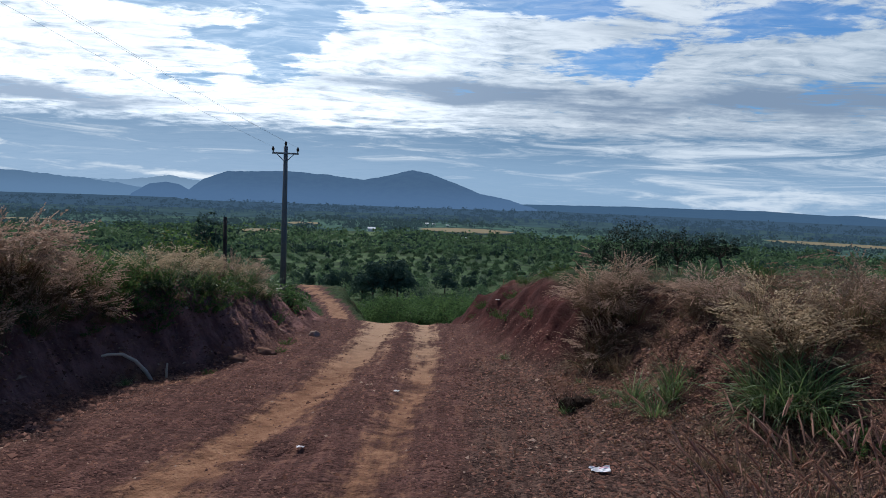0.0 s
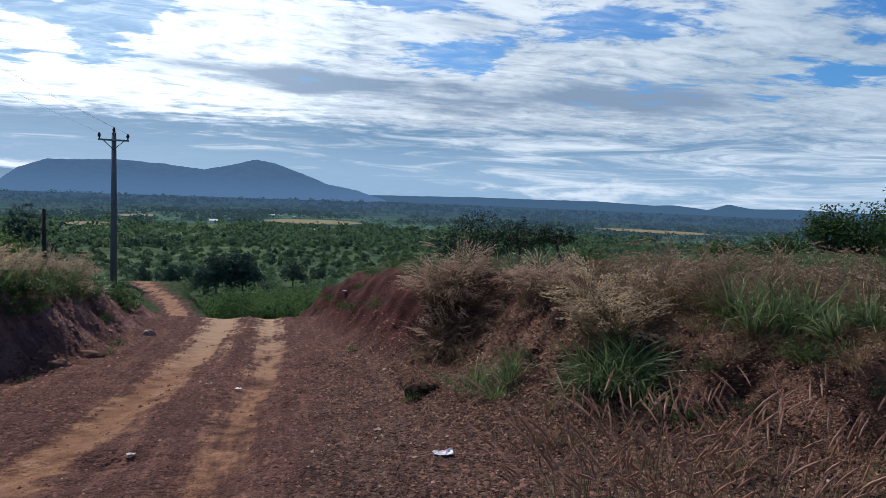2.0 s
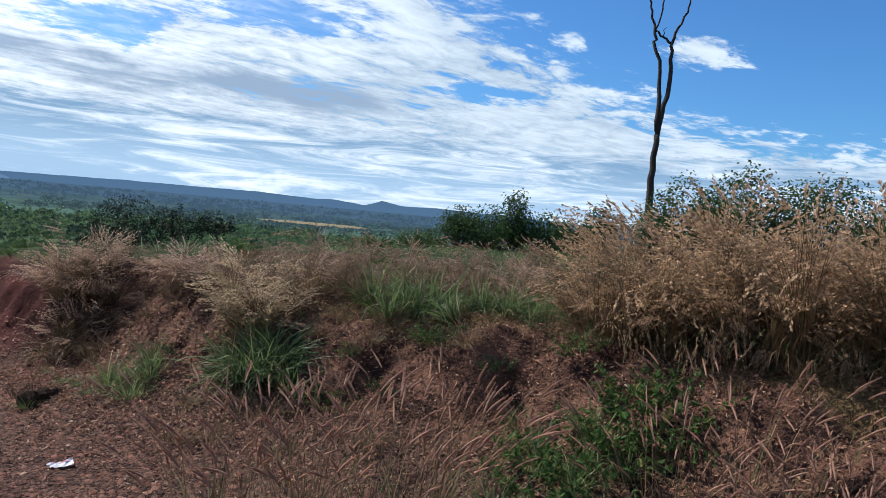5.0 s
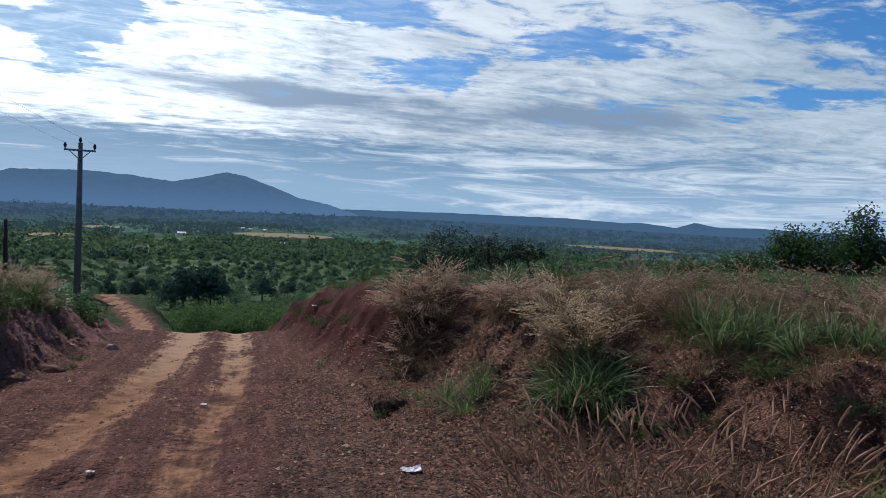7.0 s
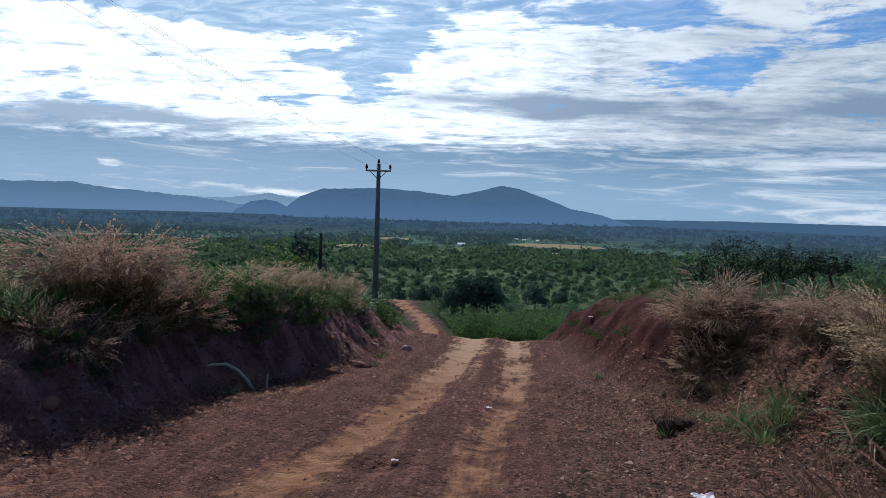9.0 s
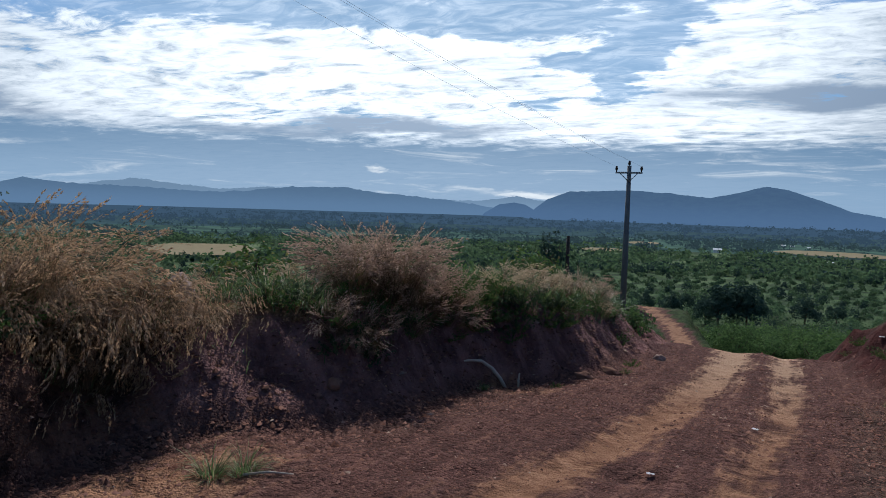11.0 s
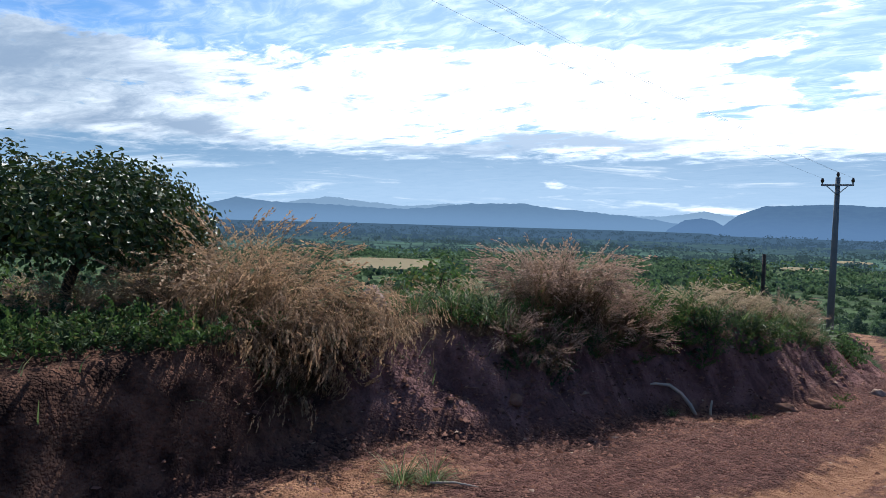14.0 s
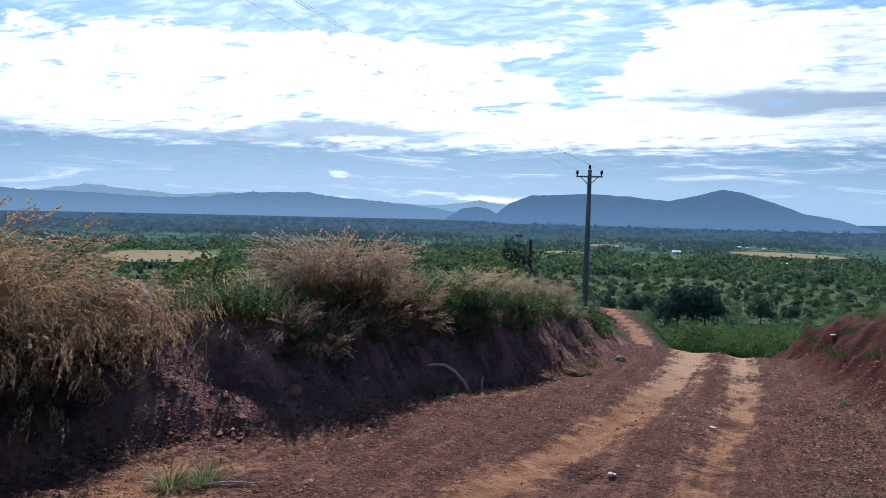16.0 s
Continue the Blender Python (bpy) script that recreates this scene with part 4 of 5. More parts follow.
def plant(kinds, where, scale=(0.85, 1.2), seed=0, sink=0.0, tilt=0.0, on=0.0):
    """Sets copies of the given kinds at places of the ground, moved out from the road until they are that far up its bank."""
    rng = random.Random(seed)
    for x, y in where:
        for _ in range(30):
            if float(relief(x, y)[1]) >= on:
                break
            x, y = x * 1.02, y * 1.02
        s = rng.uniform(*scale)
        m = Matrix.Translation((x, y, height(x, y) - sink)) @ Euler((rng.uniform(-tilt, tilt), rng.uniform(-tilt, tilt), rng.uniform(0, 6.28))).to_matrix().to_4x4() @ Matrix.Diagonal((s, s, s * rng.uniform(0.9, 1.1), 1))
        kind = rng.choice(kinds)
        ob = copy_thing(kind, m)
        ob.scale = (s, s, s)


def sector(seed, n, az, d):
    """n places between two bearings and two distances, spread evenly."""
    rng = random.Random(seed)
    out = []
    for k in range(n):
        a = az[0] + (az[1] - az[0]) * (k + rng.random()) / n
        out.append(spot(a, rng.uniform(*d)))
    return out


def drop(*kinds):
    for kind in kinds:
        for o in (*kind.children_recursive, kind):
            bpy.data.objects.remove(o)


gold = [feather_grass(s, PLUME, "golden dry feathery grass on the bank", 1.08, 165, 0.26, 0.95, 0.024, 0.2) for s in (1, 2, 3)]
weeping = [feather_grass(s, PLUME, "golden feathery grass drooping over the bank", 0.95, 140, 0.22, 2.1) for s in (22, 23)]
pink = [feather_grass(s, PLUME_PINK, "pinkish feathery grass on the bank", 1.0, 140, 0.2, 0.95, 0.028, 0.24) for s in (4, 5)]
pale = [feather_grass(s, PLUME_PALE, "pale yellow feathery grass on the bank", 0.85, 120, 0.18, 0.85, 0.03, 0.3) for s in (6, 7)]
brown = [feather_grass(s, PLUME_BROWN, "thin brown dry feathery grass on the bank", 0.9, 90, 0.24, 0.9, 0.024, 0.24) for s in (8, 9)]
tufts = [green_tuft(s, "green long-bladed grass tuft on the bank") for s in (11, 12, 13)]
straw = [green_tuft(s, "matted dry straw-coloured grass on the bank", 0.6, 130, 0.26, 0.010, GRASS_DRY) for s in (14, 15)]
weeds = [weed(s, "small leafy green weed on the bank") for s in (16, 17)]
vines = [weed(s, "dark leafy creeper hanging over the bank", 0.42, 28, 18, 0.055, DARK_LEAF, 0.34) for s in (18, 19)]
foxes = [foxtail(s, "reddish-brown foxtail grass beside the track") for s in (20, 21)]

for kind in (*gold, *weeping, *pink, *pale, *brown, *tufts, *straw, *weeds, *vines, *foxes):
    loose(kind)
# the bank on the left of the track
plant(gold, sector(1, 10, (54, 63), (5.7, 6.5)), (0.88, 1.06), 1, on=0.9)
plant(gold, sector(41, 9, (62, 71), (5.5, 6.6)), (0.5, 0.66), 41, on=0.9)
plant(weeping, sector(2, 11, (49.8, 61), (5.3, 5.8)), (0.7, 0.9), 2, tilt=0.35, on=0.7)
plant(weeping, sector(53, 7, (49.4, 56.5), (5.1, 5.4)), (0.6, 0.78), 53, tilt=0.5, on=0.5)
plant(weeping, sector(69, 4, (46.8, 50), (5.5, 5.9)), (0.55, 0.7), 69, tilt=0.3, on=0.75)
plant(weeds + tufts, sector(4, 12, (37.5, 46), (6.4, 7.4)), (0.42, 0.68), 4, on=0.9)
plant(pale, sector(5, 5, (38.5, 46), (7.6, 8.6)), (0.5, 0.65), 5, on=0.9)
plant(pink, sector(6, 9, (30.5, 36.5), (6.7, 7.4)), (0.8, 0.98), 6, on=0.9)
plant(pink, sector(50, 7, (26, 31), (6.3, 7.0)), (0.5, 0.68), 50, tilt=0.4, on=0.75)
plant(vines + weeds, sector(7, 16, (29, 46), (6.3, 7.0)), (0.36, 0.58), 7, tilt=0.3, on=0.65)
plant(straw, sector(42, 6, (26, 44), (6.2, 6.8)), (0.35, 0.5), 42, tilt=0.3, on=0.8)
plant(pale + straw, sector(8, 12, (15.5, 24.6), (8.2, 9.6)), (0.5, 0.7), 8, on=0.95)
plant(weeds, sector(63, 6, (23.5, 28), (7.0, 7.8)), (0.45, 0.65), 63, on=0.8)
plant(pink + straw, sector(58, 6, (11, 17.5), (9.2, 11.5)), (0.4, 0.65), 58, on=0.95)
plant(weeds + vines, sector(9, 30, (10.5, 28), (7.6, 9.2)), (0.36, 0.62), 9, tilt=0.3, on=0.7)
plant(tufts, sector(43, 14, (12, 27), (8.0, 9.2)), (0.5, 0.75), 43, tilt=0.4, on=0.75)
plant(weeds, sector(52, 16, (12, 44), (5.8, 8.6)), (0.2, 0.38), 52, tilt=0.4, on=0.45)
plant(pink + weeds, sector(10, 9, (10.5, 16), (10.2, 12.5)), (0.45, 0.75), 10, on=0.9)
plant(vines, sector(11, 5, (9.5, 14), (10.5, 12.8)), (0.45, 0.7), 11, on=0.8)
plant(weeds + vines, sector(12, 20, (73.5, 90), (5.6, 8.0)), (0.45, 0.7), 12, on=0.97)
plant(straw + pale, sector(13, 44, (62, 92), (9.5, 18.0)), (0.35, 0.55), 13, on=0.97)
# weeds of the strip, thickened with dark creepers to stand in for shadow
plant(vines + weeds, sector(64, 46, (58, 86), (4.7, 6.0)), (0.45, 0.7), 64, on=0.93)
plant(pale + straw, sector(14, 40, (14, 66), (11.0, 26.0)), (0.35, 0.55), 14, on=0.95)
plant(weeds + pale, sector(55, 6, (17, 26), (9.4, 10.6)), (0.4, 0.6), 55, on=0.95)
plant(pink + brown, sector(66, 9, (26, 37), (6.1, 6.6)), (0.45, 0.62), 66, tilt=0.6, on=0.55)
plant(weeds + vines, sector(67, 18, (12, 47), (6.0, 8.6)), (0.3, 0.5), 67, tilt=0.5, on=0.5)
plant(straw + pale, sector(68, 7, (12, 25), (7.8, 8.8)), (0.35, 0.5), 68, tilt=0.5, on=0.6)
# the bank on the right
plant(pink + brown, sector(21, 10, (-10.5, -14.5), (8.0, 9.0)), (0.48, 0.66), 21, tilt=0.45, on=0.35)
plant(pink + straw, sector(59, 13, (-10.6, -14.6), (7.5, 8.6)), (0.5, 0.75), 59, tilt=0.45, on=0.12)
plant(pink, sector(22, 4, (-18.6, -21.6), (6.8, 7.4)), (0.55, 0.7), 22, on=0.8)
plant(straw + brown, sector(45, 7, (-14, -21), (6.9, 7.9)), (0.35, 0.5), 45, tilt=0.3, on=0.4)
plant(pale, sector(23, 4, (-22.8, -26.0), (6.1, 6.6)), (0.72, 0.88), 23, tilt=0.15, on=0.55)
plant(tufts, sector(24, 8, (-23.4, -28.2), (5.4, 6.0)), (0.55, 0.85), 24, tilt=0.45, on=0.12)
plant(tufts, sector(25, 4, (-14.5, -18.8), (6.1, 6.6)), (0.48, 0.64), 25)
plant(brown, sector(26, 14, (-27.5, -51), (6.7, 7.8)), (0.82, 1.05), 26, on=0.85)
plant(brown + pink, sector(60, 6, (-28, -49), (6.4, 7.0)), (0.5, 0.75), 60, tilt=0.3, on=0.75)
plant(tufts, sector(27, 8, (-33.5, -40.5), (6.0, 6.6)), (0.55, 0.85), 27, tilt=0.5, on=0.4)
plant(tufts, sector(57, 8, (-41.5, -49.5), (6.1, 6.7)), (0.5, 0.8), 57, tilt=0.5, on=0.45)
plant(gold, sector(28, 7, (-52, -58), (5.7, 6.5)), (1.0, 1.2), 28, on=0.75)
plant(gold, sector(65, 17, (-57.5, -80), (5.7, 6.7)), (1.3, 1.55), 65, on=0.75)
plant(weeping, sector(61, 6, (-53, -70), (5.5, 5.9)), (0.6, 0.8), 61, tilt=0.3, on=0.5)
plant(gold + brown, sector(29, 7, (-50, -75), (7.2, 9.0)), (0.6, 0.85), 29, on=0.9)
plant(straw, sector(30, 34, (-19, -70), (4.6, 6.3)), (0.28, 0.5), 30, tilt=0.5)
plant(vines + weeds, sector(31, 20, (-19, -60), (5.0, 6.4)), (0.22, 0.45), 31, tilt=0.3, on=0.15)
plant(tufts + weeds, sector(32, 9, (-45, -56), (3.7, 4.7)), (0.5, 0.78), 32)
plant(weeds, sector(62, 4, (-53, -57), (4.4, 5.0)), (0.6, 0.85), 62)
plant(foxes, sector(33, 6, (-21, -42), (3.1, 3.9)), (0.8, 1.0), 33)
plant(foxes, sector(34, 5, (-56, -74), (3.2, 4.2)), (0.75, 1.0), 34)
plant(tufts + weeds + brown, sector(35, 30, (-13, -70), (8.6, 17.0)), (0.4, 0.65), 35, on=0.95)
# tufts on the verges
plant(tufts[:1], [(-3.2, 3.15), (-3.08, 3.3)], (0.36, 0.42), 36)
plant(tufts, sector(37, 5, (-9, -14), (6.3, 7.6)), (0.15, 0.25), 37)
plant(tufts + weeds, [(-3.0, 6.6), (-2.5, 7.4), (-2.2, 9.6), (-2.1, 8.9), (0.75, 9.2)], (0.15, 0.25), 38)
plant(weeds, sector(39, 9, (-2, -9), (10.0, 12.2)), (0.25, 0.45), 39, on=0.3)
drop(*gold, *weeping, *pink, *pale, *brown, *tufts, *straw, *weeds, *vines, *foxes)

# ---- low cover, as stuff ----


def scatter(seed, n, xr, yr, keep):
    """Places on the ground where keep(x, y, rise, chance) holds."""
    rng = np.random.RandomState(seed)
    x, y = rng.uniform(*xr, n), rng.uniform(*yr, n)
    z, rise = relief(x, y)
    ok = keep(x, y, rise, rng.uniform(0, 1, n))
    return rng, np.stack([x, y, z], -1)[ok], rise[ok]


def cover(name, label, seed, n, xr, yr, keep, length, width, material):
    rng, at, rise = scatter(seed, n, xr, yr, keep)
    k = len(at)
    v, f, _, _ = ribbons(rng, at - np.array([0, 0, 0.01]), rng.uniform(0, 6.28, k), rng.uniform(0.1, 1.0, k), length * rng.uniform(0.4, 1.2, k), width, rng.uniform(0.4, 1.8, k), 3)
    tagged(raw(name, *merged((v, f)), material), label, "grass", kind="stuff")


near_bank = lambda x, y, rise, c: (rise > 0.55) & (c < 0.25 + 0.75 * smooth(0.6, 0.95, rise)) & (np.hypot(x, y) > 2.5)
cover("dry_grass", "short dry grass covering the banks", 61, 42000, (-9, 9), (-1, 14), lambda x, y, rise, c: near_bank(x, y, rise, c) & (((x < 0) & (rugged(x, y, 0.7, 80, 3) > -0.05) & (y > 3.6)) | (x > 0) & (rugged(x, y, 0.9, 78, 3) > 0.06)), 0.24, 0.008, GRASS_DRY)
cover("green_grass", "short green grass among the dry", 62, 26000, (-12, 10), (-1, 15), lambda x, y, rise, c: (rise > 0.5) & (c < np.where(x < 0, 0.9, 0.16) * smooth(-0.05, 0.25, rugged(x, y, 0.5, 71))) & (np.hypot(x, y) > 2.5), 0.22, 0.009, GRASS_GREEN)
cover("field_grass", "tall dry grass of the field behind the bank", 63, 12000, (-40, -5), (3, 40), lambda x, y, rise, c: rise > 0.98, 0.34, 0.016, GRASS_DRY)
cover("hill_grass", "grass of the slope beyond the bank", 64, 8000, (2, 40), (8, 40), lambda x, y, rise, c: rise > 0.98, 0.3, 0.016, GRASS_GREEN)


def dead_leaves(seed, n, xr, yr, keep):
    rng, at, rise = scatter(seed, n, xr, yr, keep)
    way = rng.normal(0, 1, (len(at), 3)) * np.array([1, 1, 0.45])
    v, f = leaves(rng, at + np.array([0, 0, 0.012]), way, rng.uniform(0.014, 0.05, len(at)), rng.uniform(0.006, 0.022, len(at)))
    tagged(raw("dead_leaves", *merged((v, f)), LITTER_DRY), "brown dead leaves and stalks lying on the bank", "leaf litter", kind="stuff")


dead_leaves(65, 90000, (1.0, 7), (1.5, 10.5), lambda x, y, rise, c: ((rise > 0.04) | (c < smooth(-1.3, 0.1, x - right_toe(y)))) & (c < 0.8) & (np.hypot(x, y) > 2.4) & (y < 7.6 + 0.75 * (x - 1.0) + 1.5 * rugged(x, y, 0.9, 79)))
dead_leaves(74, 1600, (0.0, 2.2), (2.2, 9.5), lambda x, y, rise, c: (rise < 0.3) & (c < 0.4 + 0.6 * smooth(0, 1.6, x)))
dead_leaves(70, 30000, (-5.6, -1.8), (1.0, 12), lambda x, y, rise, c: (rise > 0.3) & (c < 0.6) & (y > 3.2))


def gravel(seed, n, xr, yr, size, keep):
    rng, at, rise = scatter(seed, n, xr, yr, keep)
    k = len(at)
    shape = np.array([(1, 0, 0), (-1, 0, 0), (0, 1, 0), (0, -1, 0), (0, 0, 1)], float)
    sizes = size * rng.gamma(1.6, 0.5, k).clip(0.25, 2.3)
    offs = shape[None] * rng.uniform(0.55, 1.25, (k, 5, 1)) * np.array([1, 1, 0.65]) + rng.normal(0, 0.16, (k, 5, 3))
    turn = rng.uniform(0, 6.28, k)
    c, s = np.cos(turn)[:, None], np.sin(turn)[:, None]
    offs = np.stack([offs[..., 0] * c - offs[..., 1] * s, offs[..., 0] * s + offs[..., 1] * c, offs[..., 2]], -1)
    v = (at[:, None] + offs * sizes[:, None, None] - np.array([0, 0, 0.12]) * sizes[:, None, None]).reshape(-1, 3)
    tri = np.array([(0, 2, 4), (2, 1, 4), (1, 3, 4), (3, 0, 4)])
    f = ((np.arange(k) * 5)[:, None, None] + tri[None]).reshape(-1, 3)
    tagged(raw("gravel", *merged((v, f)), GRAVEL, soft=True), "loose red-brown laterite gravel on the track", "gravel", kind="stuff")


def gravel_material():
    def build(n):
        one = n.add("ShaderNodeNewGeometry").outputs["Random Per Island"]
        color = n.mix(one, (0.022, 0.012, 0.011), (0.21, 0.112, 0.086))
        color = n.mix(n.ramp(one, 0.97, 0.98), color, (0.28, 0.21, 0.165))
        return n.mix(n.ramp(n.noise(place(n), 40.0, 3.0), 0.3, 0.7, 0.0, 0.5), color, (0.15, 0.06, 0.035))
    return surface("gravel", build, 0.95)


GRAVEL = gravel_material()


def off_track(x, y):
    one, two = tracks(y)
    return 1 - np.maximum(np.exp(-(((x - one) / 0.24) ** 2)), np.exp(-(((x - two) / 0.2) ** 2)))


gravel(66, 32000, (-4.2, 2.6), (1.8, 8.0), 0.009, lambda x, y, rise, c: (rise < 0.4) & (c < 0.10 + 0.9 * off_track(x, y)))
gravel(71, 16000, (-4.2, 2.6), (1.8, 10.0), 0.014, lambda x, y, rise, c: (rise < 0.4) & (c < off_track(x, y) * (0.35 + 1.6 * rugged(x, y, 0.7, 55))))
gravel(67, 16000, (-3.6, 2.4), (6.0, 14.0), 0.013, lambda x, y, rise, c: (rise < 0.45) & (c < 0.1 + 0.9 * off_track(x, y)))
gravel(68, 7000, (-4.9, -1.9), (1.5, 11.0), 0.017, lambda x, y, rise, c: (rise < 0.85) & (x < left_toe(y) + 0.45))
gravel(75, 15000, (0.2, 2.4), (2.0, 9.5), 0.011, lambda x, y, rise, c: (rise < 0.35) & (c < 0.3 + 0.7 * smooth(0, 1.2, x)))
gravel(76, 3200, (-4.4, -2.2), (3.0, 9.0), 0.019, lambda x, y, rise, c: (rise < 0.6) & (x < left_toe(y) + 0.35 + 0.5 * (y < 5.2)))
gravel(69, 5000, (0.6, 5.5), (2.2, 11.0), 0.014, lambda x, y, rise, c: (x > right_toe(y) - 0.3) & (rise < 0.5))

# ---- trees ----


def limb(bm, rng, a, b, ra, rb, bend=0.12, sides=7, steps=5):
    a, b = Vector(a), Vector(b)
    sway = Vector(rng.normal(0, bend, 3).tolist()) * (b - a).length
    points = [a.lerp(b, u / steps) + sway * math.sin(math.pi * u / steps) for u in range(steps + 1)]
    tube(bm, points, [ra + (rb - ra) * u / steps for u in range(steps + 1)], sides)
    return points


def crown_leaves(rng, tips, per, puff, leaf, fill=(1.0, 1.0, 0.8)):
    tips = np.array(tips)
    near = np.repeat(tips, per, 0)
    at = near + np.clip(rng.normal(0, puff, near.shape), -1.7 * puff, 1.7 * puff) * np.array(fill)
    middle = tips.mean(0) - np.array([0, 0, 0.35 * np.ptp(tips[:, 2])])
    out = (at - near) / puff * 0.5 + (near - middle) / max(0.1, np.ptp(tips[:, 0]) / 2) + np.array([0, 0, 0.3])
    return leaves(rng, at, None, leaf * rng.uniform(0.6, 1.3, len(at)), leaf * 0.62 * rng.uniform(0.8, 1.2, len(at)), 0.2, out)


def spreading_tree(name, label, x, y, tall, wide, fork, seed, clumps, per, leaf, material, group="", girth=0.13, lean=(0.1, 0.1), low=0.12):
    """A low tree with a forked trunk and a broad domed crown."""
    rng = np.random.RandomState(seed)
    tree = empty(name, pose(x, y, height(x, y) - 0.05), label, "tree", group)
    bm = bmesh.new()
    split = Vector((lean[0], lean[1], fork))
    limb(bm, rng, (0, 0, 0), split, girth, girth * 0.75, 0.06, 10)
    ends = []
    for k in range(7):
        a = 6.28 * k / 7 + rng.uniform(-0.3, 0.3)
        r = wide * rng.uniform(0.22, 0.36)
        end = Vector((r * math.cos(a), r * math.sin(a), fork + (tall - fork) * rng.uniform(0.25, 0.6)))
        points = limb(bm, rng, split, end, girth * 0.5, girth * 0.2, 0.12, 7)
        for j in range(3):
            b = a + rng.uniform(-0.8, 0.8)
            r2 = wide * rng.uniform(0.3, 0.46)
            tip = Vector((r2 * math.cos(b), r2 * math.sin(b), fork + (tall - fork) * rng.uniform(0.2, 0.8)))
            limb(bm, rng, points[3], tip, girth * 0.17, girth * 0.06, 0.12, 5, 4)
    part("trunk", bm, BARK, tree, "dark forked trunk and limbs")
    a, r = rng.uniform(0, 6.28, clumps), rng.uniform(0.0, 1.0, clumps) ** 0.5
    dome = np.sqrt(np.clip(1 - (r * 0.96) ** 2, 0, 1)) * (0.86 + 0.2 * rng.uniform(0, 1, clumps))
    dome *= 0.97 + 0.2 * r * np.sin(2 * a + seed) + 0.14 * r * np.sin(5 * a + 1.3 * seed)
    shell = rng.uniform(0.0, 1.0, clumps) ** 0.55
    tips = np.stack([wide / 2 * r * np.cos(a), wide / 2 * r * np.sin(a), fork + (tall - fork) * (low + (0.96 - low) * dome * shell)], -1)
    raw("crown", *merged(crown_leaves(rng, tips, per, wide * 0.035, leaf)), material, tree, "uneven crown of small leaves")
    return tree


x, y = ground_at(70.6, -8.0)
REACH_TREE = math.hypot(x, y)
spreading_tree("orchard_tree", "broad low tree with glossy green leaves in the dry field", x, y, 1.65 + REACH_TREE * 0.078 - height(x, y), 0.35 * REACH_TREE, 0.085 * REACH_TREE, 5, 900, 22, 0.0085 * REACH_TREE, GLOSSY_LEAF, girth=0.0075 * REACH_TREE, lean=(0.25, 0.1), low=0.03)
x, y = spot(84.5, REACH_TREE * 1.03)
spreading_tree("orchard_tree", "broad low tree with glossy green leaves beside its neighbour", x, y, 1.65 + REACH_TREE * 0.07 - height(x, y), 0.4 * REACH_TREE, 0.075 * REACH_TREE, 6, 600, 20, 0.0085 * REACH_TREE, GLOSSY_LEAF, girth=0.0075 * REACH_TREE)


def shrub(name, label, az, d, tall, wide, seed, clumps, leaf, material, group="", per=14):
    rng = np.random.RandomState(seed)
    x, y = spot(az, d)
    ob = empty(name, pose(x, y, height(x, y) - 0.05), label, "shrub", group)
    bm, tips = bmesh.new(), []
    for k in range(clumps):
        a, r = rng.uniform(0, 6.28), rng.uniform(0, 1) ** 0.5
        end = (wide / 2 * r * math.cos(a), wide / 2 * r * math.sin(a), tall * (1 - 0.5 * r * r) * rng.uniform(0.06, 1.0) ** 0.5 * 0.97)
        if k % 3 == 0:
            limb(bm, rng, (end[0] * 0.15, end[1] * 0.15, 0), end, 0.02, 0.006, 0.08, 5, 4)
        tips.append(end)
    part("branch", bm, BARK, ob)
    raw("foliage", *merged(crown_leaves(rng, tips, per, 0.11 + wide * 0.02, leaf)), material, ob)
    return ob


# shrubs that stand against the sky on the right
for k, (az, d, top, wide) in enumerate(((-40.4, 20, 0.2, 1.4), (-42.6, 20, 0.4, 1.6), (-44.6, 20, 2.1, 0.9), (-47.0, 20.5, 0.5, 1.6), (-49.2, 20, 0.1, 1.3), (-51.3, 22, 1.5, 1.2), (-37.2, 21, -1.9, 1.6), (-33.5, 20, -2.9, 1.2), (-55.6, 19, 2.0, 1.2), (-58.0, 19, 4.5, 2.4), (-62.0, 19, 5.2, 2.8), (-67.0, 20, 5.0, 3.2), (-72, 20, 4.0, 2.6))):
    tall = 1.65 + d * math.tan(radians(top)) - height(*spot(az, d))
    shrub("shrub", "leafy green shrub on the hilltop", az, d, tall, wide, 100 + k, int(52 + 34 * wide * tall), 0.095, SHRUB_LEAF, "shrubs on the hilltop", 14)
# dark green bushes on the end of the left bank, and a small tree by the old post
for k, (az, d, tall, wide) in enumerate(((13.6, 12.4, 0.4, 0.8), (21.5, 11.0, 0.7, 1.2), (28.4, 8.6, 0.4, 0.8), (77.5, 8.0, 0.8, 1.4), (81, 8.6, 0.9, 1.6), (43.0, 8.2, 0.55, 0.9))):
    shrub("bush", "dark green leafy bush on the bank", az, d, tall, wide, 130 + k, 40, 0.075, WEED_LEAF if k % 2 else GREEN_LEAF, "bushes on the bank")
x, y = spot(19.3, 38)
spreading_tree("sapling", "small thin-leaved tree near the old post", x, y, 0.75 - height(x, y), 1.5, (0.75 - height(x, y)) * 0.66, 150, 75, 16, 0.13, VALLEY_DARK, girth=0.06)


def old_post():
    x, y = spot(18.0, 38)
    tall = 0.2 - height(x, y)
    bm = bmesh.new()
    tube(bm, [(0, 0, 0), (0.03, 0, tall * 0.5), (0.0, 0.02, tall)], [0.13, 0.11, 0.09], 9)
    ob = part("post", bm, DEAD_WOOD, at=pose(x, y, height(x, y) - 0.05))
    tagged(ob, "dark weathered wooden post standing in the field", "post")


old_post()


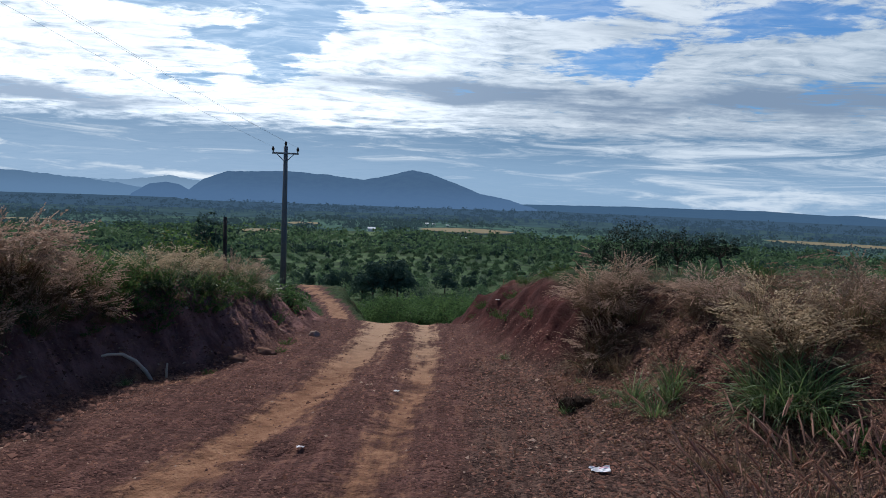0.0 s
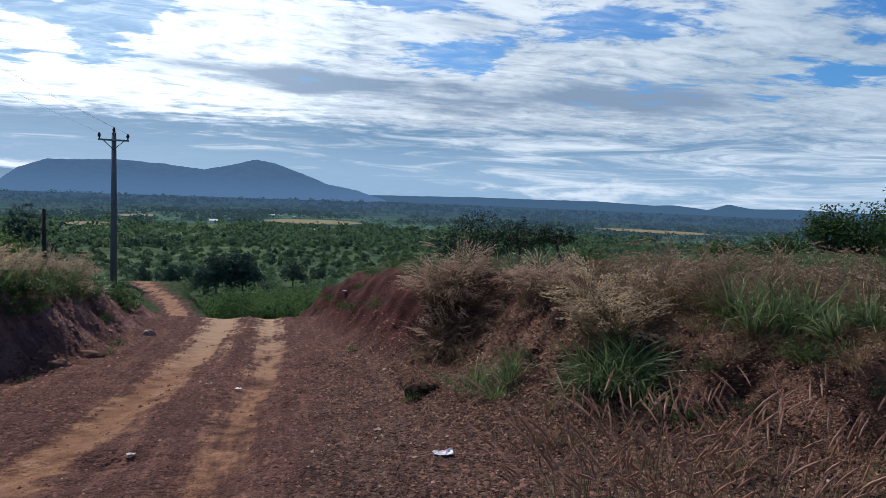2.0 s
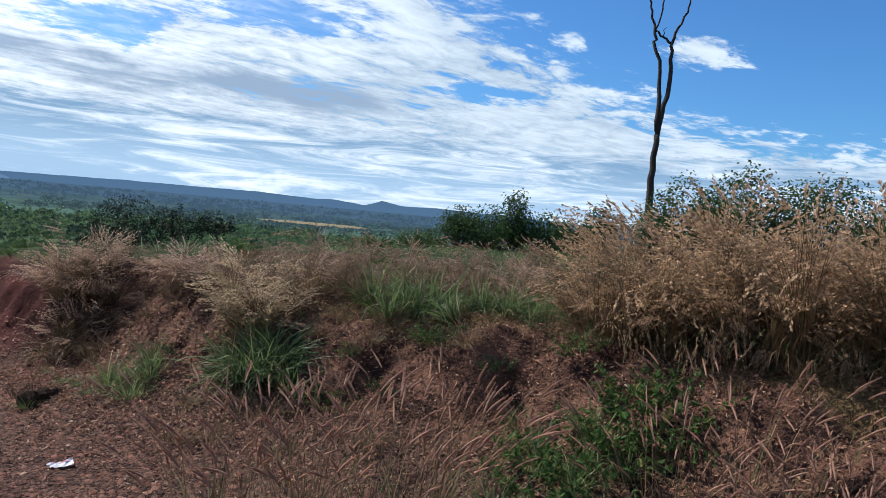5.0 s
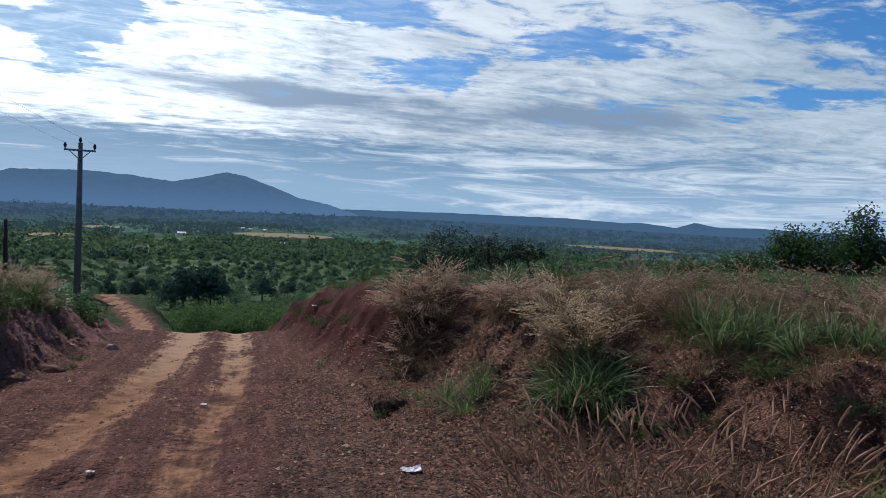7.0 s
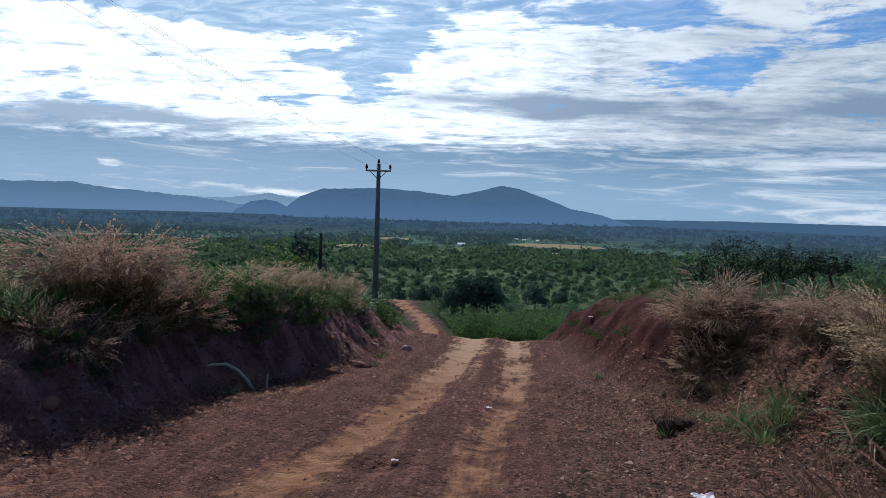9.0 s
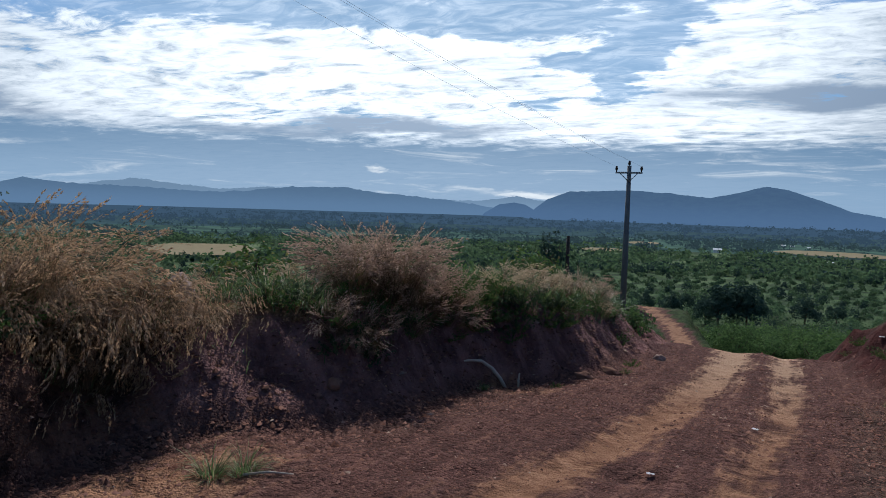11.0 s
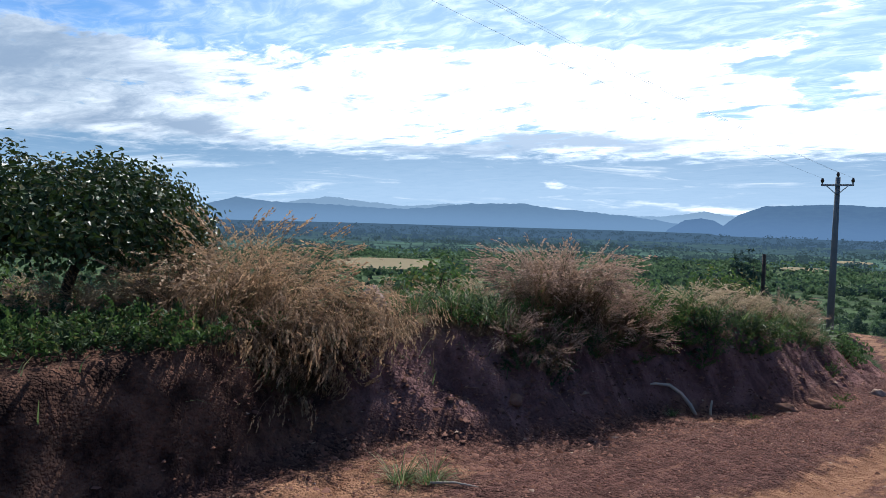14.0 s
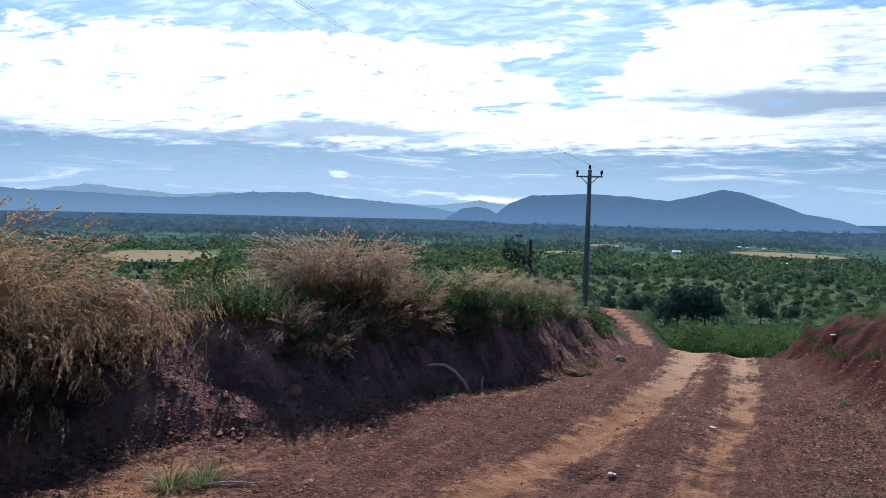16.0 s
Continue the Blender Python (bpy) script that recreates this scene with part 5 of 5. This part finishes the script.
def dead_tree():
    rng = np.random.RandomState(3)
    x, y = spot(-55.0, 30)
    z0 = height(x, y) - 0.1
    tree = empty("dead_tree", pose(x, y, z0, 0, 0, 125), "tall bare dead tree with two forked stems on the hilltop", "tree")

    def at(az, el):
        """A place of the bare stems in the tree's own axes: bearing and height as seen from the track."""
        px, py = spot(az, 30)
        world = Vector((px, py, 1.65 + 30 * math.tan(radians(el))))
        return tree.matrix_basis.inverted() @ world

    def stem(points, radii):
        bm = bmesh.new()
        fine, thick = [], []
        for k in range(len(points) - 1):
            for u in (0, 0.33, 0.66):
                fine.append(points[k].lerp(points[k + 1], u) + Vector(rng.normal(0, 0.035, 3).tolist()))
                thick.append(radii[k] + (radii[k + 1] - radii[k]) * u)
        tube(bm, fine + [points[-1]], [0.74 * r for r in (*thick, radii[-1])], 8)
        return bm

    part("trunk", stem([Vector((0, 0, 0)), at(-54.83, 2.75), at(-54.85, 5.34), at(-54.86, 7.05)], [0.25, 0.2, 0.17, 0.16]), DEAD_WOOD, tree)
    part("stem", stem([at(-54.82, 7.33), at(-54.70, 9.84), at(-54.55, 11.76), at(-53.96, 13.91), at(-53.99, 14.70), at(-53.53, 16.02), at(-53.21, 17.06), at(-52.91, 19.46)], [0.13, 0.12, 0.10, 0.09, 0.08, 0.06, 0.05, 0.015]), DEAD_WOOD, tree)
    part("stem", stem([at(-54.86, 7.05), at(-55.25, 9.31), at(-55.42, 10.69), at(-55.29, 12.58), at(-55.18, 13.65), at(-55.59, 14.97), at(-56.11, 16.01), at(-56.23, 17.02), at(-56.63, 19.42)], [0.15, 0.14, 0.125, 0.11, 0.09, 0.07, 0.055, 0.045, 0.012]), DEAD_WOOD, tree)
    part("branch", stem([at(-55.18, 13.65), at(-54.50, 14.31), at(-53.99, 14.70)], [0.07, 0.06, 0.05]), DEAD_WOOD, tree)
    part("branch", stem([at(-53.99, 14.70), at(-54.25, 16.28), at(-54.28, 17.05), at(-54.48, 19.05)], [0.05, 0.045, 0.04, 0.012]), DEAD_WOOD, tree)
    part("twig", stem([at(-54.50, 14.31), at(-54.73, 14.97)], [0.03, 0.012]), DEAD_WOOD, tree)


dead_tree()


def valley_tree(seed, tall, wide, clumps, per, leaf, material, label):
    """One tree of the orchards below; it is copied over the slope."""
    rng = np.random.RandomState(seed)
    tree = empty("valley_tree", PARK, label, "tree", "orchard trees in the valley")
    bm = bmesh.new()
    fork = tall * 0.24
    limb(bm, rng, (0, 0, 0), (0, 0, fork), 0.12, 0.09, 0.05, 6, 3)
    for k in range(4):
        a = 1.57 * k + rng.uniform(-0.4, 0.4)
        limb(bm, rng, (0, 0, fork), (wide * 0.3 * math.cos(a), wide * 0.3 * math.sin(a), tall * 0.65), 0.07, 0.02, 0.1, 4, 3)
    part("trunk", bm, BARK, tree)
    a, r = rng.uniform(0, 6.28, clumps), rng.uniform(0, 1, clumps) ** 0.5
    dome = np.sqrt(np.clip(1 - (0.95 * r) ** 2, 0, 1)) * rng.uniform(0.3, 1.1, clumps)
    tips = np.stack([wide / 2 * r * np.cos(a), wide / 2 * r * np.sin(a), tall * (0.16 + 0.8 * dome)], -1)
    raw("crown", *merged(crown_leaves(rng, tips, per, wide * 0.06, leaf)), material, tree)
    return tree


round_trees = [valley_tree(200 + k, 2.6 + 0.25 * k, 3.6 + 0.3 * k, 52, 10, 0.33, GREEN_LEAF, "round-crowned green orchard tree in the valley") for k in range(4)]
bushes = [valley_tree(220 + k, 1.9, 2.5, 44, 11, 0.25, GREEN_LEAF, "low green bush below the crest of the track") for k in range(3)]
tall_trees = [valley_tree(210 + k, 4.4, 3.4, 60, 12, 0.4, VALLEY_DARK, "tall dark green tree in the valley") for k in range(3)]


def put_tree(rng, kinds, x, y, scale):
    s = scale * rng.uniform(0.75, 1.25)
    ob = copy_thing(rng.choice(kinds), Matrix.Translation((x, y, height(x, y) - 0.1)) @ Matrix.Rotation(rng.uniform(0, 6.28), 4, "Z"))
    ob.scale = (s, s, s * rng.uniform(0.85, 1.15))


def reach(az, el):
    """How far off the ground lies along a bearing, at so many degrees below the eye's level."""
    return next((d for d in np.geomspace(105, 1200, 200) if math.degrees(math.atan2(height(*spot(az, d)) - 1.65, d)) > el), 1200)


# cleared plots of the plain: bearings of their ends, and how far below eye level they lie
PLOTS = []
for a, b, near, far in ((2.8, -5.1, -3.05, -2.7), (13.4, 10.7, -2.8, -2.62), (51.5, 43.0, -4.7, -3.8), (16.9, 13.6, -3.5, -3.25), (36, 30, -2.9, -2.75), (-24, -33, -2.6, -2.4)):
    lo, hi = reach((a + b) / 2, near), reach((a + b) / 2, far)
    PLOTS.append((a, b, (lo + hi) / 2, hi - lo))


def in_field(x, y, room=0.0):
    az, d = math.degrees(math.atan2(-x, y)), math.hypot(x, y)
    return any(b - 0.1 < az < a + 0.1 and abs(d - far) < deep / 2 + room for a, b, far, deep in PLOTS)


def az_of(x, y):
    return math.degrees(math.atan2(-x, y))


def orchard_places():
    """Where the orchard trees stand: bearing, distance, place."""
    rng = random.Random(8)
    d = 82.0
    while d < 430:
        gap = (2.5 if d < 128 else 2.4) + d * 0.0135 + max(0, d - 120) * 0.007
        az = -62.0
        while az < 80:
            az += math.degrees(gap / d) * rng.uniform(0.75, 1.3)
            x, y = spot(az, d + rng.uniform(-0.5, 0.5) * gap)
            clear = abs(x - float(road_middle(y))) < 2.4 and y < 46
            if clear or height(x, y) > -2.4 or (az < -30 and d < 60) or (az > 24 and d < 60) or (9.5 < az < 24 and d < 50):
                continue
            if (float(rugged(x, y, 0.014, 81, 3)) > 0.24 and d > 60) or in_field(x, y, 12.0):
                continue
            if (az > 22 and d < 130 and rng.random() < 0.6) or rng.random() < 0.07:
                continue
            yield d, x, y, rng.random()
        d += gap * 1.15


def far_crowns(many, name, label, places, k, wide, material, tall=2.5):
    """Crowns of fewer, larger leaves, joined."""
    at = np.array(places)
    n = len(at)
    a, r = many.uniform(0, 6.28, (n, k)), many.uniform(0, 1, (n, k)) ** 0.5
    dome = np.sqrt(1 - (0.95 * r) ** 2) * many.uniform(0.55, 1.08, (n, k)) * (0.85 + 0.25 * np.sin(3 * a + at[:, :1]))
    s = at[:, 3:4]
    spots = np.stack([at[:, 0:1] + wide * r * np.cos(a) * s, at[:, 1:2] + wide * r * np.sin(a) * s, at[:, 2:3] + s * (0.25 + tall * dome)], -1).reshape(-1, 3)
    size = np.repeat(np.clip(0.0025 * np.hypot(at[:, 0], at[:, 1]), 0.25, 0.75), k) * many.uniform(0.65, 1.25, n * k)
    out = np.stack([r * np.cos(a), r * np.sin(a), 0.75 * dome + 0.1], -1).reshape(-1, 3)
    tagged(raw(name, *merged(leaves(many, spots, None, size, size * 0.85, 0.15, out)), material), label, "woods", kind="stuff")


def build_orchards():
    rng, many = random.Random(9), np.random.RandomState(9)
    far, trees = [], []
    for count, (d, x, y, chance) in enumerate(orchard_places()):
        if d < 118 and -26 < az_of(x, y) < 24:
            put_tree(rng, round_trees + bushes, x, y, 1.08)
        else:
            (trees if chance < 0.14 else far).append((x, y, height(x, y), (1.0 if chance < 0.14 else 0.75) * rng.uniform(0.6, 1.25)))
    far_crowns(many, "orchard", "orchard bushes across the valley", far, 84, 2.2, VALLEY_LEAF)
    far_crowns(many, "dark_trees", "darker trees standing among the orchards of the valley", trees, 100, 1.5, VALLEY_DARK, 3.9)
    # the nearest ones, just below the crest of the track
    near = random.Random(12)
    for k in range(34):
        put_tree(near, round_trees + bushes, *spot(near.uniform(-4.5, 6.2), near.uniform(39, 54)), 0.58)
    # a few that stand out from the rest
    for az, dist, s in ((6.3, 150, 1.9), (5.2, 155, 2.3), (4.3, 152, 1.8), (7.2, 156, 1.5), (8.6, 190, 1.6), (0.4, 170, 1.5), (-1.6, 180, 1.4), (11.6, 190, 1.5), (9.6, 175, 1.4)):
        put_tree(random.Random(int(dist)), tall_trees, *spot(az, dist), s)


def field_plot(a, b, far, deep, seed):
    """A cleared, stubbly field that follows the ground."""
    verts, cols, rows = [], 40, 10
    for j in range(rows):
        for i in range(cols):
            u, v = i / (cols - 1), j / (rows - 1)
            d = far + deep * (v - 0.5) * (1 - (2 * u - 1) ** 4) + 3 * float(rugged(u * 6, v, 1.0, seed, 2))
            x, y = spot(a + (b - a) * u, d)
            verts.append((x, y, height(x, y) + d / 500))
    i = np.arange(rows * cols).reshape(rows, cols)
    faces = np.stack([i[:-1, :-1], i[1:, :-1], i[1:, 1:], i[:-1, 1:]], -1).reshape(-1, 4)
    tagged(raw("field", verts, faces.tolist(), STUBBLE, soft=True), "cleared tan field among the orchards", "field", kind="structure")


STUBBLE = plain_color("stubble_field", (0.10, 0.085, 0.045), (0.25, 0.2, 0.12), 0.15, 0.95)
for k, plot in enumerate(PLOTS):
    field_plot(*plot, k)
build_orchards()
drop(*round_trees, *tall_trees, *bushes)

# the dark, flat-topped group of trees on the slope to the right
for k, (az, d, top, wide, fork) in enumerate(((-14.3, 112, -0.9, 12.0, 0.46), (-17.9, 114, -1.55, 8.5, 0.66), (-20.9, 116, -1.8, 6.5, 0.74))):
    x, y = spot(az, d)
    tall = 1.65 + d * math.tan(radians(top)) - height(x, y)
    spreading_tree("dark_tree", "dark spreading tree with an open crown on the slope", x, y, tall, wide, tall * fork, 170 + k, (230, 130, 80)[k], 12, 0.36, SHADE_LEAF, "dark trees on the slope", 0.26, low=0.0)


def far_woods(seed, n, lo, hi, name, label, material, rise):
    """Trees too far off to tell one from another: tufts of foliage, in one mesh."""
    rng = np.random.RandomState(seed)
    d = lo * (hi / lo) ** rng.uniform(0, 1, n)
    az = np.radians(rng.uniform(-64, 82, n))
    x, y = -d * np.sin(az), d * np.cos(az)
    keep = (rugged(x, y, 0.006, 91, 4) + 0.25 * rugged(x, y, 0.03, 92, 2)) > -0.05 + 0.10 * (rng.uniform(0, 1, n) - 0.5)
    keep |= rng.uniform(0, 1, n) < 0.12
    for a, b, far, deep in PLOTS:
        deg = np.degrees(az)
        keep &= ~((deg < a) & (deg > b) & (d > far - deep / 2 - 25) & (d < far + deep / 2))
    x, y, d = x[keep], y[keep], d[keep]
    z = relief(x, y)[0] + rise
    size = (1.7 + 0.0014 * d) * rng.uniform(0.6, 1.5, len(x))
    k = 11
    off = rng.normal(0, 0.62, (len(x), k, 3))
    at = np.stack([x, y, z], -1)[:, None] + off * size[:, None, None] * np.array([1.2, 1.2, 0.5]) + np.array([0, 0, 0.7]) * size[:, None, None]
    long = np.repeat(size, k) * 0.8
    v, f = leaves(rng, at.reshape(-1, 3), None, long, long * 0.95, 0.15, (off + np.array([0, 0, 0.5])).reshape(-1, 3))
    tagged(raw(name, *merged((v, f)), material), label, "woods", kind="stuff")


far_woods(301, 5200, 380, 760, "far_orchards", "orchards and bushes of the plain", VALLEY_LEAF, 0.0)
far_woods(311, 1000, 380, 800, "far_trees", "dark trees of the plain", VALLEY_DARK, 0.5)


# sheets added just over the ground to carry the painted haze
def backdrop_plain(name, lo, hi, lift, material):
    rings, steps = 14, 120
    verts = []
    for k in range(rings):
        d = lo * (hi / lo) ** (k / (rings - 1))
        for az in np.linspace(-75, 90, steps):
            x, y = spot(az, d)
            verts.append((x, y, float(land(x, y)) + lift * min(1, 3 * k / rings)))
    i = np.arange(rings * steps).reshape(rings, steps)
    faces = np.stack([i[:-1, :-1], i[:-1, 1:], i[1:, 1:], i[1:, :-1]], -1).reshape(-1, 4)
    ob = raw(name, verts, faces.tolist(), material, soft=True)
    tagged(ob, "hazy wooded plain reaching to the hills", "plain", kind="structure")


# haze put into the plain's colour and glow, thicker farther off
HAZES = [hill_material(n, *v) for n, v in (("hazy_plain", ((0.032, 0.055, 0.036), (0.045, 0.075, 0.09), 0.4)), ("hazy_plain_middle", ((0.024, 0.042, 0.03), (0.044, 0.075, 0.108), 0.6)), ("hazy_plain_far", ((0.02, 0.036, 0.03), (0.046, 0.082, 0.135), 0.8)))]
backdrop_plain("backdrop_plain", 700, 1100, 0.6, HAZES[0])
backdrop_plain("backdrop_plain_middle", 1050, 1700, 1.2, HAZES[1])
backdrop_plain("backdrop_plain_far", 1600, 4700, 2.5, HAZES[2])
# far trees with the same haze put in
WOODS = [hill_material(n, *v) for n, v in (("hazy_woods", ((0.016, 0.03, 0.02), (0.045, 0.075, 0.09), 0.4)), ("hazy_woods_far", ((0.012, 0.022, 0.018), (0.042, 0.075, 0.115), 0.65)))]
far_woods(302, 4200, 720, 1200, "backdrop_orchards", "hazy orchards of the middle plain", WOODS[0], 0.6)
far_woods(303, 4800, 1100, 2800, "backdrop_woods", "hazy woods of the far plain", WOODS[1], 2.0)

# ---- small houses on the plain ----


def far_house(az, d, wide, deep, tall):
    x, y = spot(az, d)
    house = empty("house", pose(x, y, height(x, y) - 0.1, 0, 0, az * 1.7), "small pale house with a tin roof on the plain", "house", "houses on the plain")
    bm = bmesh.new()
    box(bm, (0, 0, tall / 2), (wide, deep, tall))
    part("wall", bm, PLASTER, house)
    bm = bmesh.new()
    a = [bm.verts.new((sx * (wide / 2 + 0.4), sy * (deep / 2 + 0.5), tall + 0.0)) for sx, sy in ((-1, -1), (1, -1), (1, 1), (-1, 1))]
    r = [bm.verts.new((sx * (wide / 2 + 0.4), 0, tall + deep * 0.3)) for sx in (-1, 1)]
    for f in ((a[0], a[1], r[1], r[0]), (a[2], a[3], r[0], r[1]), (a[1], a[2], r[1]), (a[3], a[0], r[0]), a[::-1]):
        bm.faces.new(f)
    part("roof", bm, TIN, house, "pale tin roof")
    bm = bmesh.new()
    box(bm, (wide * 0.2, -deep / 2 - 0.02, tall * 0.42), (0.9, 0.06, tall * 0.8))
    part("door", bm, BARK, house)


for az, d, w in ((19.6, 560, 9), (10.4, reach(10.4, -4.2), 3.6), (10.0, reach(10.0, -4.25), 3.0), (8.3, reach(8.3, -2.5), 7), (2.1, reach(2.1, -2.4), 8), (1.5, reach(1.5, -2.42), 7), (0.4, reach(0.4, -2.45), 6), (21.5, 640, 8), (-1.0, 580, 7), (6.6, 710, 12)):
    far_house(az, d, w * 0.6, w * 0.4, w * 0.24)

# ---- loose things on and beside the track ----


def lump(name, label, category, x, y, size, seed, material, sink=0.25, turn=0.0):
    rng = np.random.RandomState(seed)
    bm = bmesh.new()
    bmesh.ops.create_icosphere(bm, subdivisions=3, radius=1.0)
    for v in bm.verts:
        p = v.co
        k = 1 + 0.5 * noise.noise(p * 1.3 + Vector((seed, 0, 0))) + 0.2 * noise.noise(p * 3.1 + Vector((0, seed, 0)))
        v.co = Vector((p.x * k * size[0], p.y * k * size[1], max(p.z, -0.6) * k * size[2]))
    for f in bm.faces:
        f.smooth = True
    ob = part(name, bm, material, at=pose(x, y, height(x, y) + size[2] * (0.6 - sink), 0, 0, turn))
    return tagged(ob, label, category)


lump("boulder", "rounded pale boulder on the bank", "rock", *spot(48.2, 6.5), (0.13, 0.12, 0.17), 4, PALE_STONE, 0.05)
lump("stone", "pale stone at the edge of the track", "rock", *ground_at(10.8, -11.4), (0.08, 0.06, 0.055), 5, PALE_STONE)
lump("stone", "flat brown stone at the edge of the track", "rock", *ground_at(14.6, -12.7), (0.13, 0.07, 0.05), 6, STONE)
lump("stone", "dark stone half sunk in the track", "rock", *ground_at(16.6, -13.2), (0.14, 0.09, 0.05), 7, STONE)
lump("stone", "dark stone below the bank", "rock", *ground_at(36.5, -14.5), (0.07, 0.06, 0.05), 8, STONE)


def soil_clod():
    x, y = ground_at(-10.0, -15.9)
    clod = empty("dung_heap", pose(x, y, height(x, y)), "dark heap of clods and dead grass on the verge", "heap")
    rng = np.random.RandomState(9)
    for k in range(9):
        bm = bmesh.new()
        bmesh.ops.create_icosphere(bm, subdivisions=2, radius=1.0)
        at, s = Vector((*rng.normal(0, 0.09, 2), 0.03)), rng.uniform(0.04, 0.075)
        for v in bm.verts:
            v.co = at + v.co * s * (1 + 0.5 * noise.noise(v.co * 2 + at * 30))
        part("clod", bm, DARK_SOIL, clod)
    base, a, r = disc(rng, 130, 0.19, 0.14)
    v, f, _, _ = ribbons(rng, base + np.array([0, 0, 0.06]), a, 0.5, rng.uniform(0.06, 0.2, 130), 0.005, rng.uniform(0.3, 1.5, 130), 3)
    raw("dead_grass", *merged((v, f)), DARK_SOIL, clod)


DARK_SOIL = plain_color("dark_soil", (0.012, 0.008, 0.006), (0.045, 0.028, 0.02), 20.0, 0.95)
soil_clod()


def wrapper(name, label, az, el, size, seed, tint):
    x, y = ground_at(az, el)
    rng = np.random.RandomState(seed)
    n = 9
    verts = []
    for j in range(n):
        for i in range(n):
            u, v = i / (n - 1) - 0.5, j / (n - 1) - 0.5
            z = 0.018 + 0.35 * size * abs(noise.noise(Vector((u * 3.1, v * 2.7, seed)))) + 0.06 * size * rng.uniform()
            verts.append((u * size * 1.5 * (1 + 0.2 * v), v * size * 0.8, z))
    faces = [(j * n + i, j * n + i + 1, (j + 1) * n + i + 1, (j + 1) * n + i) for j in range(n - 1) for i in range(n - 1)]
    bag = empty(name, pose(x, y, height(x, y), 0, 0, rng.uniform(-15, 15)), label, "litter", "litter on the track")
    film = raw("film", verts, faces, PLASTIC, bag)
    film.modifiers.new("thick", "SOLIDIFY").thickness = 0.002
    if tint:
        sub = [tuple(np.array(v) + (0, 0, 0.003)) for v in verts[n * 5 : n * 7]]
        raw("print", sub, [(i, i + 1, n + i + 1, n + i) for i in range(1, n - 2)], PINK_PRINT, bag, "pink printed strip")


wrapper("plastic_wrapper", "crumpled white plastic wrapper with a pink strip on the gravel", -12.4, -20.2, 0.088, 1, True)
wrapper("plastic_scrap", "small white plastic scrap in the rut", 4.0, -15.6, 0.036, 2, False)
wrapper("plastic_scrap", "small white plastic scrap on the track", 11.4, -19.6, 0.034, 3, False)
wrapper("plastic_scrap", "torn white plastic scrap on the red bank", -3.9, -8.4, 0.05, 4, False)


def fallen_branch():
    x, y = ground_at(22.6, -14.3)
    ob = empty("fallen_branch", pose(x, y, height(x, y)), "bleached bent branch arching out of the ground", "branch")
    side = Vector((-math.cos(radians(23)), -math.sin(radians(23)), 0)) * 0.95 + Vector((0.25, -0.62, 0)) * 0.45
    bm = bmesh.new()
    points = [Vector((0, 0, -0.03)) + side * s + Vector((0, 0, h)) for s, h in ((0, 0), (0.07, 0.12), (0.17, 0.24), (0.29, 0.32), (0.43, 0.33), (0.55, 0.31))]
    tube(bm, points, [0.016, 0.02, 0.018, 0.017, 0.014, 0.007], 8)
    part("bough", bm, PALE_WOOD, ob)
    bm = bmesh.new()
    a = Vector((0, 0, -0.05)) - side * 0.13
    tube(bm, [a, a + Vector((0, 0, 0.12)), a + Vector((0.01, 0, 0.2))], [0.012, 0.012, 0.009], 7)
    part("stub", bm, PALE_WOOD, ob)


fallen_branch()


def stick(label, az, el, long, turn, thick=0.008):
    x, y = ground_at(az, el)
    bm = bmesh.new()
    tube(bm, [(-long / 2, 0, 0.012), (0, 0.015, 0.02), (long / 2, -0.01, 0.014)], [thick, thick * 0.9, thick * 0.5], 6)
    tagged(part("stick", bm, PALE_WOOD, at=pose(x, y, height(x, y), 0, 0, turn)), label, "stick")


stick("thin pale dry stick lying on the track", 13.8, -24.0, 0.22, -40)
stick("thin pale dry stick lying by the bank", 41.2, -20.6, 0.3, 35)
